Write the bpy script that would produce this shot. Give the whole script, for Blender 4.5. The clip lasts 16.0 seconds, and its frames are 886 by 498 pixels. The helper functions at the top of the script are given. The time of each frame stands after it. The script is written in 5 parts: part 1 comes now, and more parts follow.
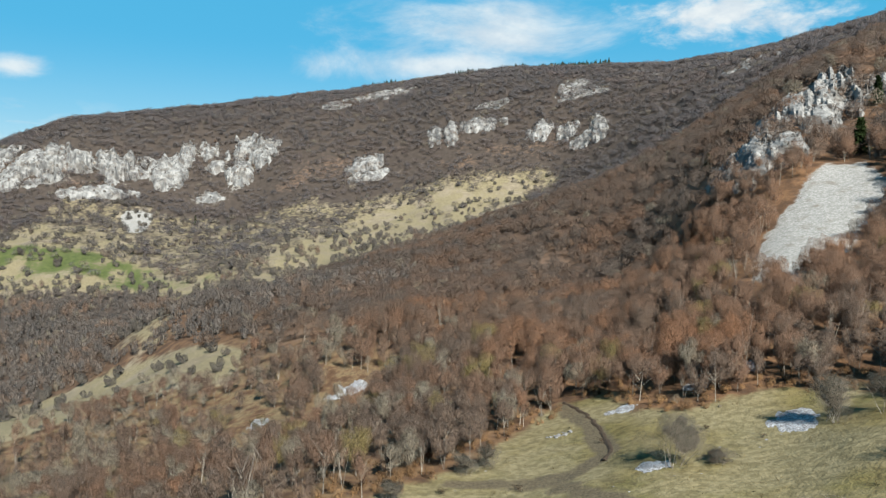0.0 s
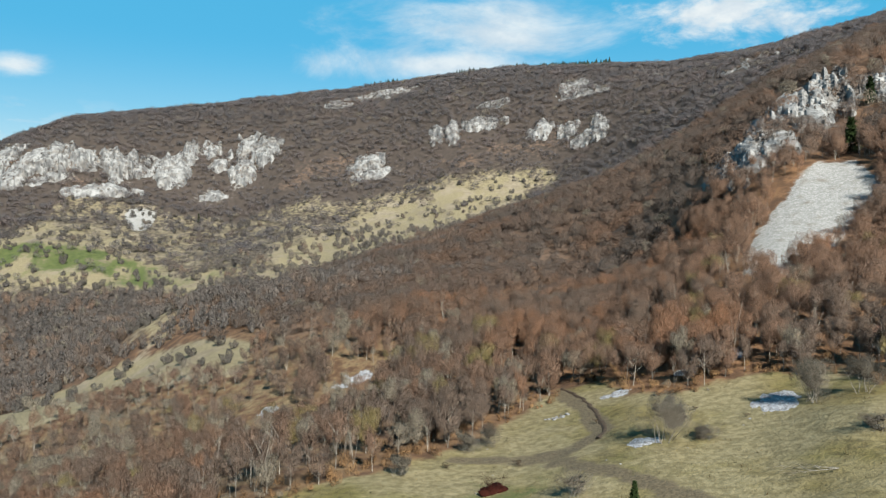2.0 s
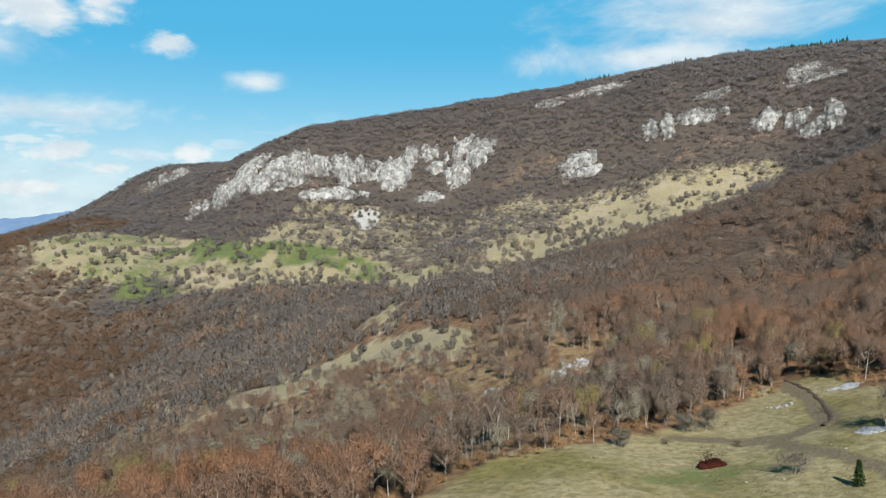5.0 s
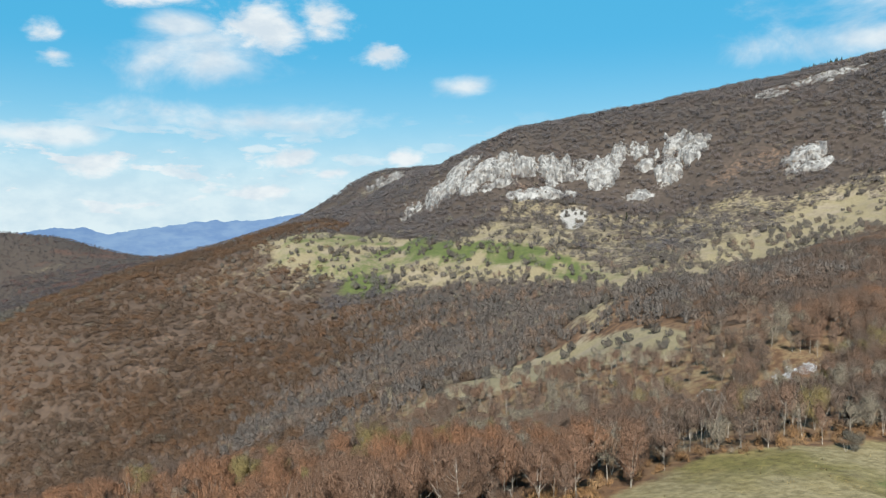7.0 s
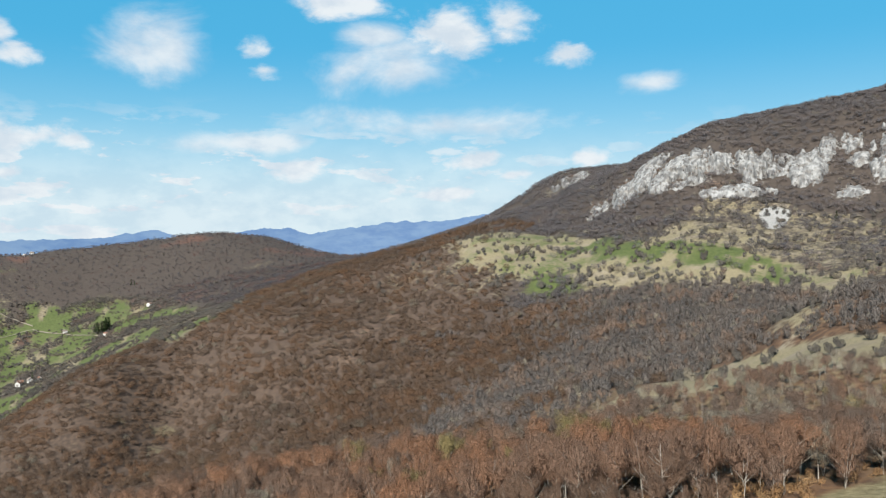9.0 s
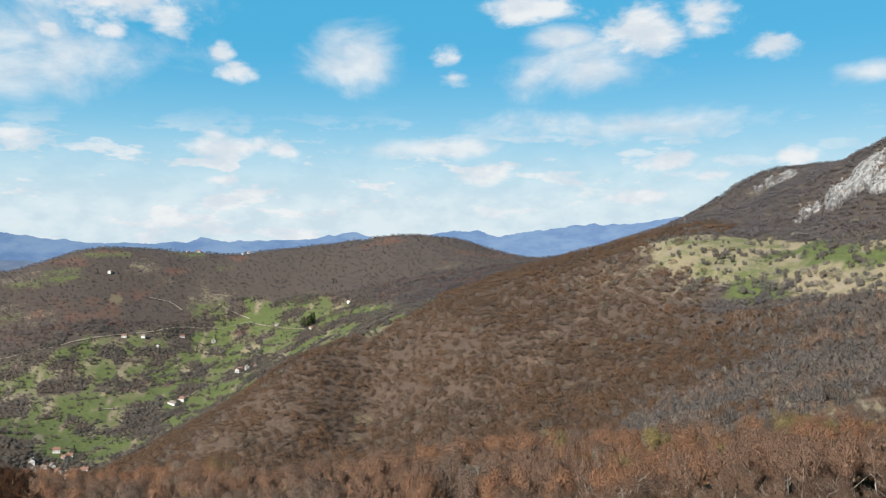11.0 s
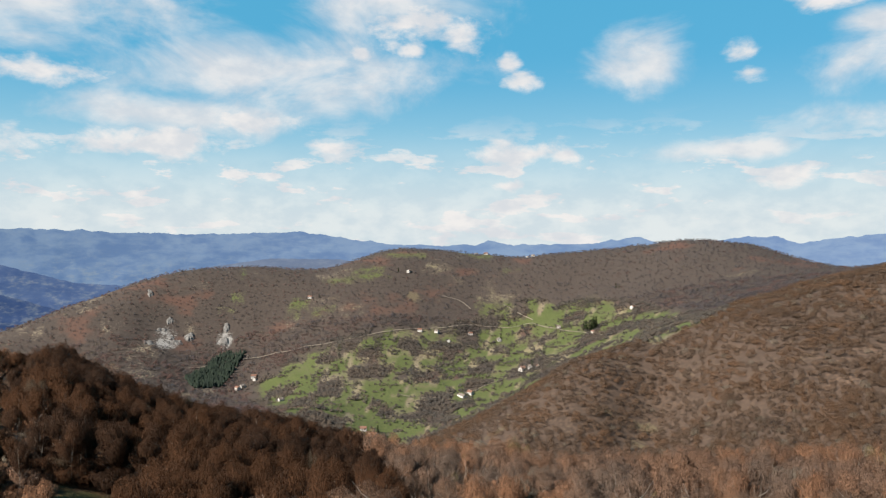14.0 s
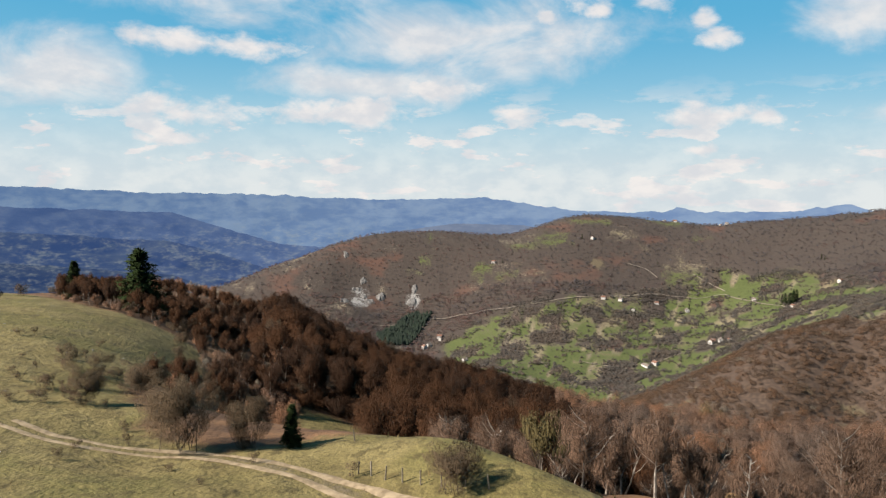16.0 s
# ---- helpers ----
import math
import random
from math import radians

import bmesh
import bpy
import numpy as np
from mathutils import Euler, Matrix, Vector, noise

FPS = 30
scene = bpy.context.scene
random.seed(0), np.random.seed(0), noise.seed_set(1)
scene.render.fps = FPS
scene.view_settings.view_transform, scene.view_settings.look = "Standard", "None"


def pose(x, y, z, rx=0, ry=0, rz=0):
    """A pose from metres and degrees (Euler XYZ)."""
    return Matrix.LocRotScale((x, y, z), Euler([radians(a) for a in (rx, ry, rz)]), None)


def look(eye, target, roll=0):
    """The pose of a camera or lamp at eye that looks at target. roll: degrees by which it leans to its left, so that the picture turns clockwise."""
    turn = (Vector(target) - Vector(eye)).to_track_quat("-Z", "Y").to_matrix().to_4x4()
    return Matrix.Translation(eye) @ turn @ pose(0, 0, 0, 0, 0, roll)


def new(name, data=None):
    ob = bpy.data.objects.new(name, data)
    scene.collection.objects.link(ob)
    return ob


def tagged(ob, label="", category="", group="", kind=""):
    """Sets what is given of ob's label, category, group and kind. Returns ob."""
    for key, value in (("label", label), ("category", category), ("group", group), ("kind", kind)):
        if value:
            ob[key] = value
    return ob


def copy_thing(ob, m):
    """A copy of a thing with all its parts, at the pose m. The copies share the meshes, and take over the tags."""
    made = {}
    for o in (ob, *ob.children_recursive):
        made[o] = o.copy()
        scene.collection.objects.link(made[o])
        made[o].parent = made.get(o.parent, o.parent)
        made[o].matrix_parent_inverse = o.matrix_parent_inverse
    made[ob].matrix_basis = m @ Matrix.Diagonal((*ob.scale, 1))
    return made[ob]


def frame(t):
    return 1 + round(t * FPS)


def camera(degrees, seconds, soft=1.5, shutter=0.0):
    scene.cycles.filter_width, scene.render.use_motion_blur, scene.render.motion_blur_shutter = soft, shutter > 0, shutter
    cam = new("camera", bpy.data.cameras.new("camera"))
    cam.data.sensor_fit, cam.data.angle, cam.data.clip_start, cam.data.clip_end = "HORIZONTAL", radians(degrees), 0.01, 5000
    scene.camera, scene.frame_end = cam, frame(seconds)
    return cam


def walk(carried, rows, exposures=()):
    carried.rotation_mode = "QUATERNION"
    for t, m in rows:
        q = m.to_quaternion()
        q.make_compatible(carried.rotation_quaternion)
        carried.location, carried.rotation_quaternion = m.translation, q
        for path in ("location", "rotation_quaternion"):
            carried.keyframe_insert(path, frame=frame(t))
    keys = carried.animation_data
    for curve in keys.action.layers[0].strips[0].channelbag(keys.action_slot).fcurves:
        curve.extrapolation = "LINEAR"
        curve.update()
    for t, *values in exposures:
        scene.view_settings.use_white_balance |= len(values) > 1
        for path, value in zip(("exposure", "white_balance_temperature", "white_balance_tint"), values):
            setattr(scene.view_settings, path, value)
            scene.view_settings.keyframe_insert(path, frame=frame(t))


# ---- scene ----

# ---- camera and its flight: seconds, place, yaw, pitch, roll ----
FLIGHT = [
    (0, -0.00, -0.03, 60.00, 0.008, -1.688, 0.222),
    (0.5, -0.35, -2.73, 59.68, 0.007, -1.694, 0.241),
    (1, -0.49, -5.54, 59.33, 0.037, -1.712, 0.262),
    (1.5, -0.71, -8.24, 58.92, 0.048, -1.733, 0.287),
    (2, -0.88, -10.92, 58.57, 0.072, -1.761, 0.282),
    (2.5, -1.06, -13.74, 58.13, 0.098, -1.774, 0.309),
    (3, -1.35, -16.69, 57.69, 0.143, -1.787, 0.342),
    (3.5, -1.60, -19.49, 57.38, 3.205, -1.842, 0.157),
    (4, -1.77, -21.89, 57.02, 7.439, -1.888, -0.018),
    (4.5, -1.93, -24.35, 56.66, 11.608, -1.861, -0.129),
    (5, -1.92, -27.12, 56.38, 15.796, -1.851, -0.233),
    (7.5, -0.67, -40.50, 55.51, 34.673, -1.700, -0.558),
    (8, -0.26, -42.99, 55.22, 38.093, -1.668, -0.531),
    (8.5, 0.35, -45.37, 54.79, 41.484, -1.619, -0.576),
    (9, 0.94, -47.65, 54.14, 44.919, -1.556, -0.587),
    (11.5, 1.82, -56.65, 50.10, 62.411, -1.104, -0.258),
    (12, 2.02, -58.13, 49.46, 65.884, -1.045, -0.101),
    (12.5, 2.31, -59.35, 48.90, 69.377, -0.968, -0.052),
    (13, 2.91, -60.40, 48.22, 72.866, -0.917, 0.013),
    (13.5, 3.73, -61.38, 47.68, 76.381, -0.836, 0.038),
    (14, 4.78, -62.60, 47.15, 79.897, -0.764, 0.136),
    (14.5, 6.11, -63.71, 46.64, 83.419, -0.905, 0.210),
    (15, 7.97, -64.76, 46.06, 86.925, -2.034, 0.290),
    (15.5, 10.40, -65.84, 45.70, 90.444, -3.196, 0.386),
    (16, 13.40, -66.94, 45.42, 93.571, -3.380, 0.456),
]
cam = camera(60.5, 16.0, soft=1.3)


def heading(x, y, z, yaw, pitch, roll):
    a, p = radians(yaw), radians(pitch)
    ahead = Vector((-math.sin(a) * math.cos(p), math.cos(a) * math.cos(p), math.sin(p)))
    return look((x, y, z), Vector((x, y, z)) + ahead, roll)


walk(cam, [(t, heading(*row)) for t, *row in FLIGHT], [(0, 1.76, 6330, 6), (5, 1.76, 6330, 6), (9, 1.72, 6240, 8), (12.5, 1.69, 6620, 11), (16, 1.67, 6950, 15)])

# ---- sky, clouds and sun ----
SUN_BEARING, SUN_HEIGHT = (0.36, -0.93), 37.0
# clouds: bearing (left of north), height over the horizon, half width and half height, in degrees
PUFFS_NORTH = [(-20.8, 14.4, 6.4, 1.6), (44.1, 14.3, 3.6, 2.2), (39.9, 14.9, 2.1, 1.5), (35.7, 12.5, 1.8, 0.9), (52.5, 16.2, 3.2, 0.9), (58.2, 12.9, 1.2, 0.7), (57.9, 11.5, 1.3, 0.6), (56.1, 4.3, 2.3, 1.1),
               (42.7, 5.0, 2.1, 1.1), (34.3, 5.0, 1.8, 0.9), (39.9, 3.9, 1.8, 0.8), (44.2, 2.5, 3.4, 0.7), (74.0, 6.2, 2.6, 1.1), (70.9, 6.2, 1.5, 0.7), (74.1, 11.6, 1.3, 0.6), (74.4, 4.0, 1.7, 0.7)]
PUFFS_WEST = [(82.4, 15.8, 4.9, 1.9), (78.8, 14.9, 1.9, 1.7), (82.0, 13.9, 1.3, 0.9), (86.0, 13.6, 1.0, 0.9), (73.4, 6.3, 3.6, 1.2), (75.2, 13.1, 0.9, 0.8), (74.6, 4.0, 1.9, 0.6), (88.4, 6.6, 2.1, 0.8),
              (113.3, 6.4, 5.5, 1.2), (100.5, 6.7, 5.3, 1.2), (94.3, 8.4, 3.6, 1.1), (111.3, 11.2, 7.2, 0.9), (113.3, 4.5, 3.8, 0.9)]
SHEETS = [(-0.2, 11.9, 8.5, 1.4), (-4.0, 14.5, 9.8, 2.6), (29.3, 10.2, 2.1, 0.8), (47.5, 11.9, 5.5, 2.1), (44.6, 7.6, 9.2, 1.4), (59.9, 6.3, 6.0, 0.9),
          (64.5, 12.5, 4.3, 2.3), (92.8, 11.9, 13.6, 3.0), (120.3, 8.8, 6.0, 3.0), (50.0, 14.1, 2.6, 0.9), (109, 15.5, 13, 3.2), (100, 8.8, 10, 1.6), (84, 17.5, 8, 2.6), (160, 20, 30, 9), (-90, 25, 40, 10)]
sky_world = bpy.data.worlds.new("sky")
scene.world = sky_world
sky_world.use_nodes = True


def wire(tree, a, b):
    tree.links.new(a, b)


def node(tree, kind, **settings):
    n = tree.nodes.new(kind)
    for key, value in settings.items():
        if key in n.inputs:
            n.inputs[key].default_value = value
    return n


def calc(tree, op, a, b=None, c=None, clamp=False):
    n = tree.nodes.new("ShaderNodeMath")
    n.operation, n.use_clamp = op, clamp
    for k, v in enumerate((a, b, c)):
        if v is None:
            continue
        if isinstance(v, (int, float)):
            n.inputs[k].default_value = v
        else:
            wire(tree, v, n.inputs[k])
    return n.outputs[0]


def span(tree, value, low, high, to_low=0.0, to_high=1.0):
    n = tree.nodes.new("ShaderNodeMapRange")
    n.interpolation_type = "SMOOTHSTEP"
    for k, v in zip(range(5), (value, low, high, to_low, to_high)):
        if isinstance(v, (int, float)):
            n.inputs[k].default_value = v
        else:
            wire(tree, v, n.inputs[k])
    return n.outputs[0]


def blend(tree, factor, a, b):
    n = tree.nodes.new("ShaderNodeMix")
    n.data_type = "RGBA"
    for k, v in ((0, factor), (6, a), (7, b)):
        if isinstance(v, (int, float)):
            n.inputs[k].default_value = v
        elif isinstance(v, tuple):
            n.inputs[k].default_value = (*v, 1.0)
        else:
            wire(tree, v, n.inputs[k])
    return n.outputs[2]


def grain(tree, vector, scale, detail=4.0, rough=0.55, distortion=0.0):
    n = node(tree, "ShaderNodeTexNoise", Scale=scale, Detail=detail, Roughness=rough, Distortion=distortion)
    if vector is not None:
        wire(tree, vector, n.inputs["Vector"])
    return n.outputs["Fac"]


def build_sky():
    tree = sky_world.node_tree
    tree.nodes.clear()
    out = tree.nodes.new("ShaderNodeOutputWorld")
    sky = tree.nodes.new("ShaderNodeTexSky")
    sky.sky_type, sky.sun_disc = "NISHITA", False
    sky.sun_elevation = radians(SUN_HEIGHT)
    sky.sun_rotation = math.atan2(SUN_BEARING[0], SUN_BEARING[1])
    sky.altitude, sky.air_density, sky.dust_density, sky.ozone_density = 900, 1.0, 0.6, 2.5
    way = tree.nodes.new("ShaderNodeTexCoord").outputs["Generated"]
    parts = tree.nodes.new("ShaderNodeSeparateXYZ")
    wire(tree, way, parts.inputs[0])
    up = calc(tree, "MAXIMUM", parts.outputs[2], 0.0)
    spot = tree.nodes.new("ShaderNodeCombineXYZ")
    wire(tree, calc(tree, "DEGREES", calc(tree, "ARCTAN2", calc(tree, "MULTIPLY", parts.outputs[0], -1.0), parts.outputs[1])), spot.inputs[0])
    wire(tree, calc(tree, "DEGREES", calc(tree, "ARCSINE", parts.outputs[2])), spot.inputs[1])

    def bodies(rows):
        """How deep inside the nearest of these clouds a direction lies."""
        best = None
        for bearing, rise, width, tall in rows:
            d = tree.nodes.new("ShaderNodeVectorMath")
            d.operation = "SUBTRACT"
            wire(tree, spot.outputs[0], d.inputs[0])
            d.inputs[1].default_value = (bearing, rise, 0)
            e = tree.nodes.new("ShaderNodeVectorMath")
            e.operation = "MULTIPLY"
            wire(tree, d.outputs[0], e.inputs[0])
            e.inputs[1].default_value = (1 / width, 1 / tall, 0)
            f = tree.nodes.new("ShaderNodeVectorMath")
            f.operation = "LENGTH"
            wire(tree, e.outputs[0], f.inputs[0])
            here = calc(tree, "SUBTRACT", 1.0, f.outputs["Value"])
            best = here if best is None else calc(tree, "MAXIMUM", best, here)
        return best

    dome = node(tree, "ShaderNodeMapping")
    dome.inputs["Scale"].default_value = (1.0, 1.0, 1.9)
    wire(tree, way, dome.inputs["Vector"])
    curl = grain(tree, dome.outputs[0], 16.0, 8.0, 0.6, 0.2)
    veil = grain(tree, dome.outputs[0], 6.0, 6.0, 0.62, 0.4)
    rag = calc(tree, "MULTIPLY", calc(tree, "SUBTRACT", curl, 0.5), 3.4)
    thin = calc(tree, "MULTIPLY", calc(tree, "SUBTRACT", veil, 0.5), 3.0)
    puff = calc(tree, "MULTIPLY", span(tree, calc(tree, "ADD", calc(tree, "MAXIMUM", bodies(PUFFS_NORTH), bodies(PUFFS_WEST)), rag), -0.25, 0.85), 0.95)
    sheet = calc(tree, "MULTIPLY", span(tree, calc(tree, "ADD", bodies(SHEETS), thin), -0.25, 1.0), 0.85)
    west = span(tree, calc(tree, "ADD", calc(tree, "MULTIPLY", parts.outputs[0], -0.85), calc(tree, "MULTIPLY", parts.outputs[1], -0.45)), -0.45, 0.6)
    # a pale bank and small fair-weather clouds along the western horizon
    strips = node(tree, "ShaderNodeMapping")
    strips.inputs["Scale"].default_value = (1.0, 1.0, 3.4)
    wire(tree, way, strips.inputs["Vector"])
    small = grain(tree, strips.outputs[0], 13.0, 7.0, 0.58, 0.1)
    edge = calc(tree, "MULTIPLY", span(tree, up, 0.17, 0.08), west)
    flock = calc(tree, "MULTIPLY", calc(tree, "MULTIPLY", span(tree, small, 0.50, 0.62), 0.95), edge)
    bank = calc(tree, "MULTIPLY", span(tree, up, 0.15, 0.015), span(tree, west, 0.0, 1.0, 0.40, 0.66))
    cover = calc(tree, "MAXIMUM", calc(tree, "MAXIMUM", puff, sheet), calc(tree, "MAXIMUM", flock, bank), clamp=True)
    shade = span(tree, grain(tree, dome.outputs[0], 22.0, 5.0), 0.35, 0.65)
    cloud = blend(tree, shade, (7.4, 8.0, 8.6), (9.4, 9.5, 9.5))
    clear = blend(tree, 0.75, sky.outputs[0], (0.7, 5.3, 8.7))
    clear = blend(tree, span(tree, up, 0.24, 0.0, 0.0, 0.8), clear, (5.8, 8.5, 9.2))
    clear = blend(tree, span(tree, up, 0.36, 0.9, 0.0, 0.75), clear, (0.5, 2.2, 4.4))
    colour = blend(tree, cover, clear, cloud)
    lamp = node(tree, "ShaderNodeBackground", Strength=0.0287)
    wire(tree, colour, lamp.inputs["Color"])
    wire(tree, lamp.outputs[0], out.inputs["Surface"])


build_sky()
sun_data = bpy.data.lights.new("sun", "SUN")
sun_data.energy, sun_data.angle, sun_data.color = 5.0, radians(0.53), (1.0, 0.945, 0.86)
sun = new("sun", sun_data)
sun.matrix_world = look((SUN_BEARING[0] * 300, SUN_BEARING[1] * 300, 300 * math.tan(radians(SUN_HEIGHT))), (0, 0, 0))

# ---- the lie of the land ----
# Each landform by bearing (degrees, left of north), range (m) and slope (m per 100 m) from the lookout, fitted to the
# camera's view; the farthest are drawn in.
LOOKOUT = (0.0, -35.0, 56.0)
LANDFORMS = {
    "mountain_crest": [(38.4, 2677, 5.4), (29.8, 2530, 7.7), (23.1, 2432, 11.2), (15.7, 2334, 13.8), (7.7, 2285, 17.0), (-0.6, 2235, 19.1), (-8.9, 2135, 20.1), (-16.7, 1883, 20.2), (-23.8, 1432, 21.0), (-28.8, 830, 21.8), (35.9, 2697, 7.1), (39.3, 2847, 3.6)],
    "cliff_top": [(29.0, 1751, 8.2), (24.7, 1732, 10.0), (17.1, 1733, 10.6), (12.1, 1684, 11.0), (-0.6, 1595, 14.0), (-8.8, 1535, 14.3), (-14.7, 1434, 14.1), (33.6, 1897, 4.1), (29.1, 1797, 7.4)],
    "cliff_foot": [(29.0, 1671, 4.3), (24.7, 1652, 4.9), (19.4, 1633, 4.3), (14.4, 1614, 4.3), (6.0, 1535, 6.7), (-0.6, 1525, 9.8), (-8.8, 1475, 10.6), (33.6, 1797, 0.8), (39.3, 2497, 1.8)],
    "basin": [(21.5, 1472, 0.6), (27.6, 1281, -2.3), (19.2, 1083, -6.5), (14.1, 1074, -4.2), (3.5, 1395, 2.7), (-8.5, 1435, 6.7), (10.7, 1014, -5.9), (5.5, 1085, -2.4), (-2.7, 1285, 2.6), (42.8, 1497, -2.0), (36.8, 1597, -1.4), (43.6, 1347, -6.4), (32.6, 1197, -7.5)],
    "grey_wood": [(24.4, 912, -12.0), (27.4, 751, -15.8), (28.6, 881, -13.2), (21.0, 983, -9.9), (32.7, 847, -15.3), (37.2, 597, -23.2)],
    "pale_spur": [(24.3, 512, -19.0), (27.9, 531, -20.3), (20.8, 563, -16.0), (18.6, 533, -14.0), (27.0, 601, -20.2), (19.7, 608, -10.7), (31.6, 438, -22.6)],
    "brown_slope": [(-3.0, 400, -11.0), (-8.7, 835, 4.1), (3.4, 675, -4.5), (12.3, 634, -8.3), (18.7, 593, -11.5), (7.1, 365, -14.7), (-14.0, 434, -6.3), (-16.5, 933, 9.9), (-12.4, 594, -0.7), (7.0, 335, -18.7), (12.5, 322, -21.5), (17.7, 289, -26.6), (23.7, 314, -27.3), (-21.5, 311, -3.4), (-20.0, 461, 9.1), (-26.5, 471, 9.9), (-25.0, 411, 7.3), (-26.9, 331, -1.2), (-24.7, 592, 17.9)],
    "meadow": [(-7.5, 225, -21.4), (-12.8, 190, -22.2), (-21.5, 210, -17.9), (-20.8, 161, -24.5), (-3.0, 170, -28.9), (-24.8, 182, -18), (3.8, 245, -21.4), (7.4, 179, -27.6)],
    "home_ridge": [(-0.0, 95, -46.3), (-22.8, 103, -36.9), (-0.0, 35, -108.6), (-59.7, 69, -43.2), (28.1, 85, -54.1), (-180.0, 25, -136.0), (-112.6, 65, -43.1), (-154.8, 94, -30.9), (-46.5, 138, -23), (-36.6, 218, -14.5), (-101.8, 123, -19.6), (132.3, 61, -55.9), (136.1, 74, -46.2), (144.7, 97, -34.6), (84.5, 52, -74.7), (119.8, 70, -47.6), (137.0, 82, -42.6), (120.5, 99, -42.6), (102.1, 72, -58.7)],
    "pine_knoll": [(134.7, 159, -20), (139.0, 131, -25), (126.7, 175, -20.6), (124.2, 168, -24.6), (140.9, 173, -18), (118.1, 170, -28.2), (122.5, 130, -38.3), (118.2, 230, -21.7)],
    "west_drop": [(60.6, 218, -37.1), (83.0, 123, -53.7), (100.0, 86, -61.4), (85.6, 90, -64.3), (117.2, 85, -53.8), (94.1, 126, -49.1), (53.1, 125, -48.0), (113.5, 249, -22.5), (72.5, 280, -37.9), (107.1, 262, -27.9), (97.8, 296, -30.0), (111.7, 360, -19.5), (116.6, 391, -15.0), (35.3, 393, -27.7), (38.2, 210, -33.3), (33.7, 162, -35.7), (85.6, 451, -39.0), (108.3, 527, -35.3)],
    "west_spur": [(49.5, 592, -33.1), (47.4, 956, -22.4), (51.7, 1121, -16.9), (59.7, 1198, -17.8), (65.4, 1218, -26.1), (64.2, 1289, -22.0), (50.5, 1398, -10.0), (45.4, 1406, -6.5), (67.8, 756, -40.5), (45.8, 1740, -2.1), (41.0, 1890, 0.8), (51.4, 1541, -6.1), (59.4, 1373, -11.8), (69.1, 1325, -17.6), (75.3, 1326, -22.8)],
    "valley": [(86.3, 1694, -28.9), (74.6, 2289, -17.6), (75.1, 1989, -21.3), (69.6, 2537, -11.7), (66.4, 2636, -9.0), (76.2, 2640, -13.8), (95.3, 2449, -19.4), (100.4, 2801, -12.5), (80.8, 1792, -25.8), (91.2, 1847, -23.6), (84.8, 2344, -17.3), (104.0, 2603, -14.9), (59.2, 2483, -7.2)],
    "far_hill": [(83.4, 3500, -1.5), (80.8, 3500, -1.5), (77.2, 3500, -2.2), (73.0, 3500, -2.2), (69.0, 3500, -1.4), (65.2, 3500, -0.8), (62.3, 3500, -0.3), (59.6, 3480, -0.5), (56.4, 3400, -1.6), (52.7, 3181, -3.8), (86.0, 3450, -2.3),
                 (88.3, 3250, -3.8), (92.9, 3250, -3.6), (97.0, 3220, -3.7), (100.5, 3201, -4.3), (103.2, 3150, -6.1), (106.4, 3050, -8.3), (109.6, 2950, -10.6), (83.8, 3093, -4.6), (92.9, 2897, -8.8), (67.7, 3086, -4.6), (97.5, 2880, -10.0)],
    "beyond": [(83.0, 4000, -5.0), (77.0, 4000, -5.2), (70.0, 4000, -4.6), (62.2, 4000, -3.8), (55.0, 3900, -4.6), (89.0, 3550, -5.6), (95.0, 3600, -7.0), (101.0, 3600, -9.0), (107.1, 3600, -13.0), (50.3, 3980, -4.1), (114.0, 3601, -14), (121.4, 2605, -16), (127.5, 4209, -13), (108.3, 2697, -15.0), (48.6, 3791, -2.6), (49.2, 3998, -2.6)],
    "skirts": [(180, 100, -26), (180, 400, -8), (180, 1500, 6), (180, 4500, 8), (-60, 150, -12), (-60, 500, 10), (-60, 1500, 22), (-60, 4500, 12), (-120, 300, -6), (-120, 1500, 12), (-120, 4500, 10), (150, 400, -14), (150, 1500, -15), (150, 4500, -10), (130, 800, -24), (0, 4600, 8), (-30, 4600, 10), (-30, 1500, 24), (30, 4600, 4), (60, 4700, -5), (90, 4700, -7), (120, 4700, -11), (-35, 400, 12)],
}


def lattice(ix, iy, seed):
    h = (ix * 374761393 + iy * 668265263 + seed * 982451653) & 0xFFFFFFFF
    h = ((h ^ (h >> 13)) * 1274126177) & 0xFFFFFFFF
    return ((h ^ (h >> 16)) & 0xFFFF) / 65535.0


def value_noise(x, y, seed=0):
    """Smooth noise from 0 to 1 over arrays."""
    x, y = np.asarray(x, float), np.asarray(y, float)
    fx, fy = np.floor(x), np.floor(y)
    ix, iy = fx.astype(np.int64), fy.astype(np.int64)
    u, v = x - fx, y - fy
    u, v = u * u * (3 - 2 * u), v * v * (3 - 2 * v)
    a, b = lattice(ix, iy, seed), lattice(ix + 1, iy, seed)
    c, d = lattice(ix, iy + 1, seed), lattice(ix + 1, iy + 1, seed)
    return (a + (b - a) * u) * (1 - v) + (c + (d - c) * u) * v


def fbm(x, y, seed=0, octaves=4):
    total, amp, norm = 0.0, 1.0, 0.0
    for k in range(octaves):
        total = total + amp * value_noise(x * 2**k + 17.3 * k, y * 2**k - 9.1 * k, seed + k)
        norm += amp
        amp *= 0.5
    return total / norm


BASE_Z, CORE = 20.0, 60.0


def chart(bearing, reach):
    a, v = np.radians(bearing), np.log(reach + CORE)
    return np.stack([np.cos(a) * 1.6, np.sin(a) * 1.6, v], -1)


MARKS = np.array([p for group in LANDFORMS.values() for p in group])
MARK_CHART = chart(MARKS[:, 0], MARKS[:, 1])
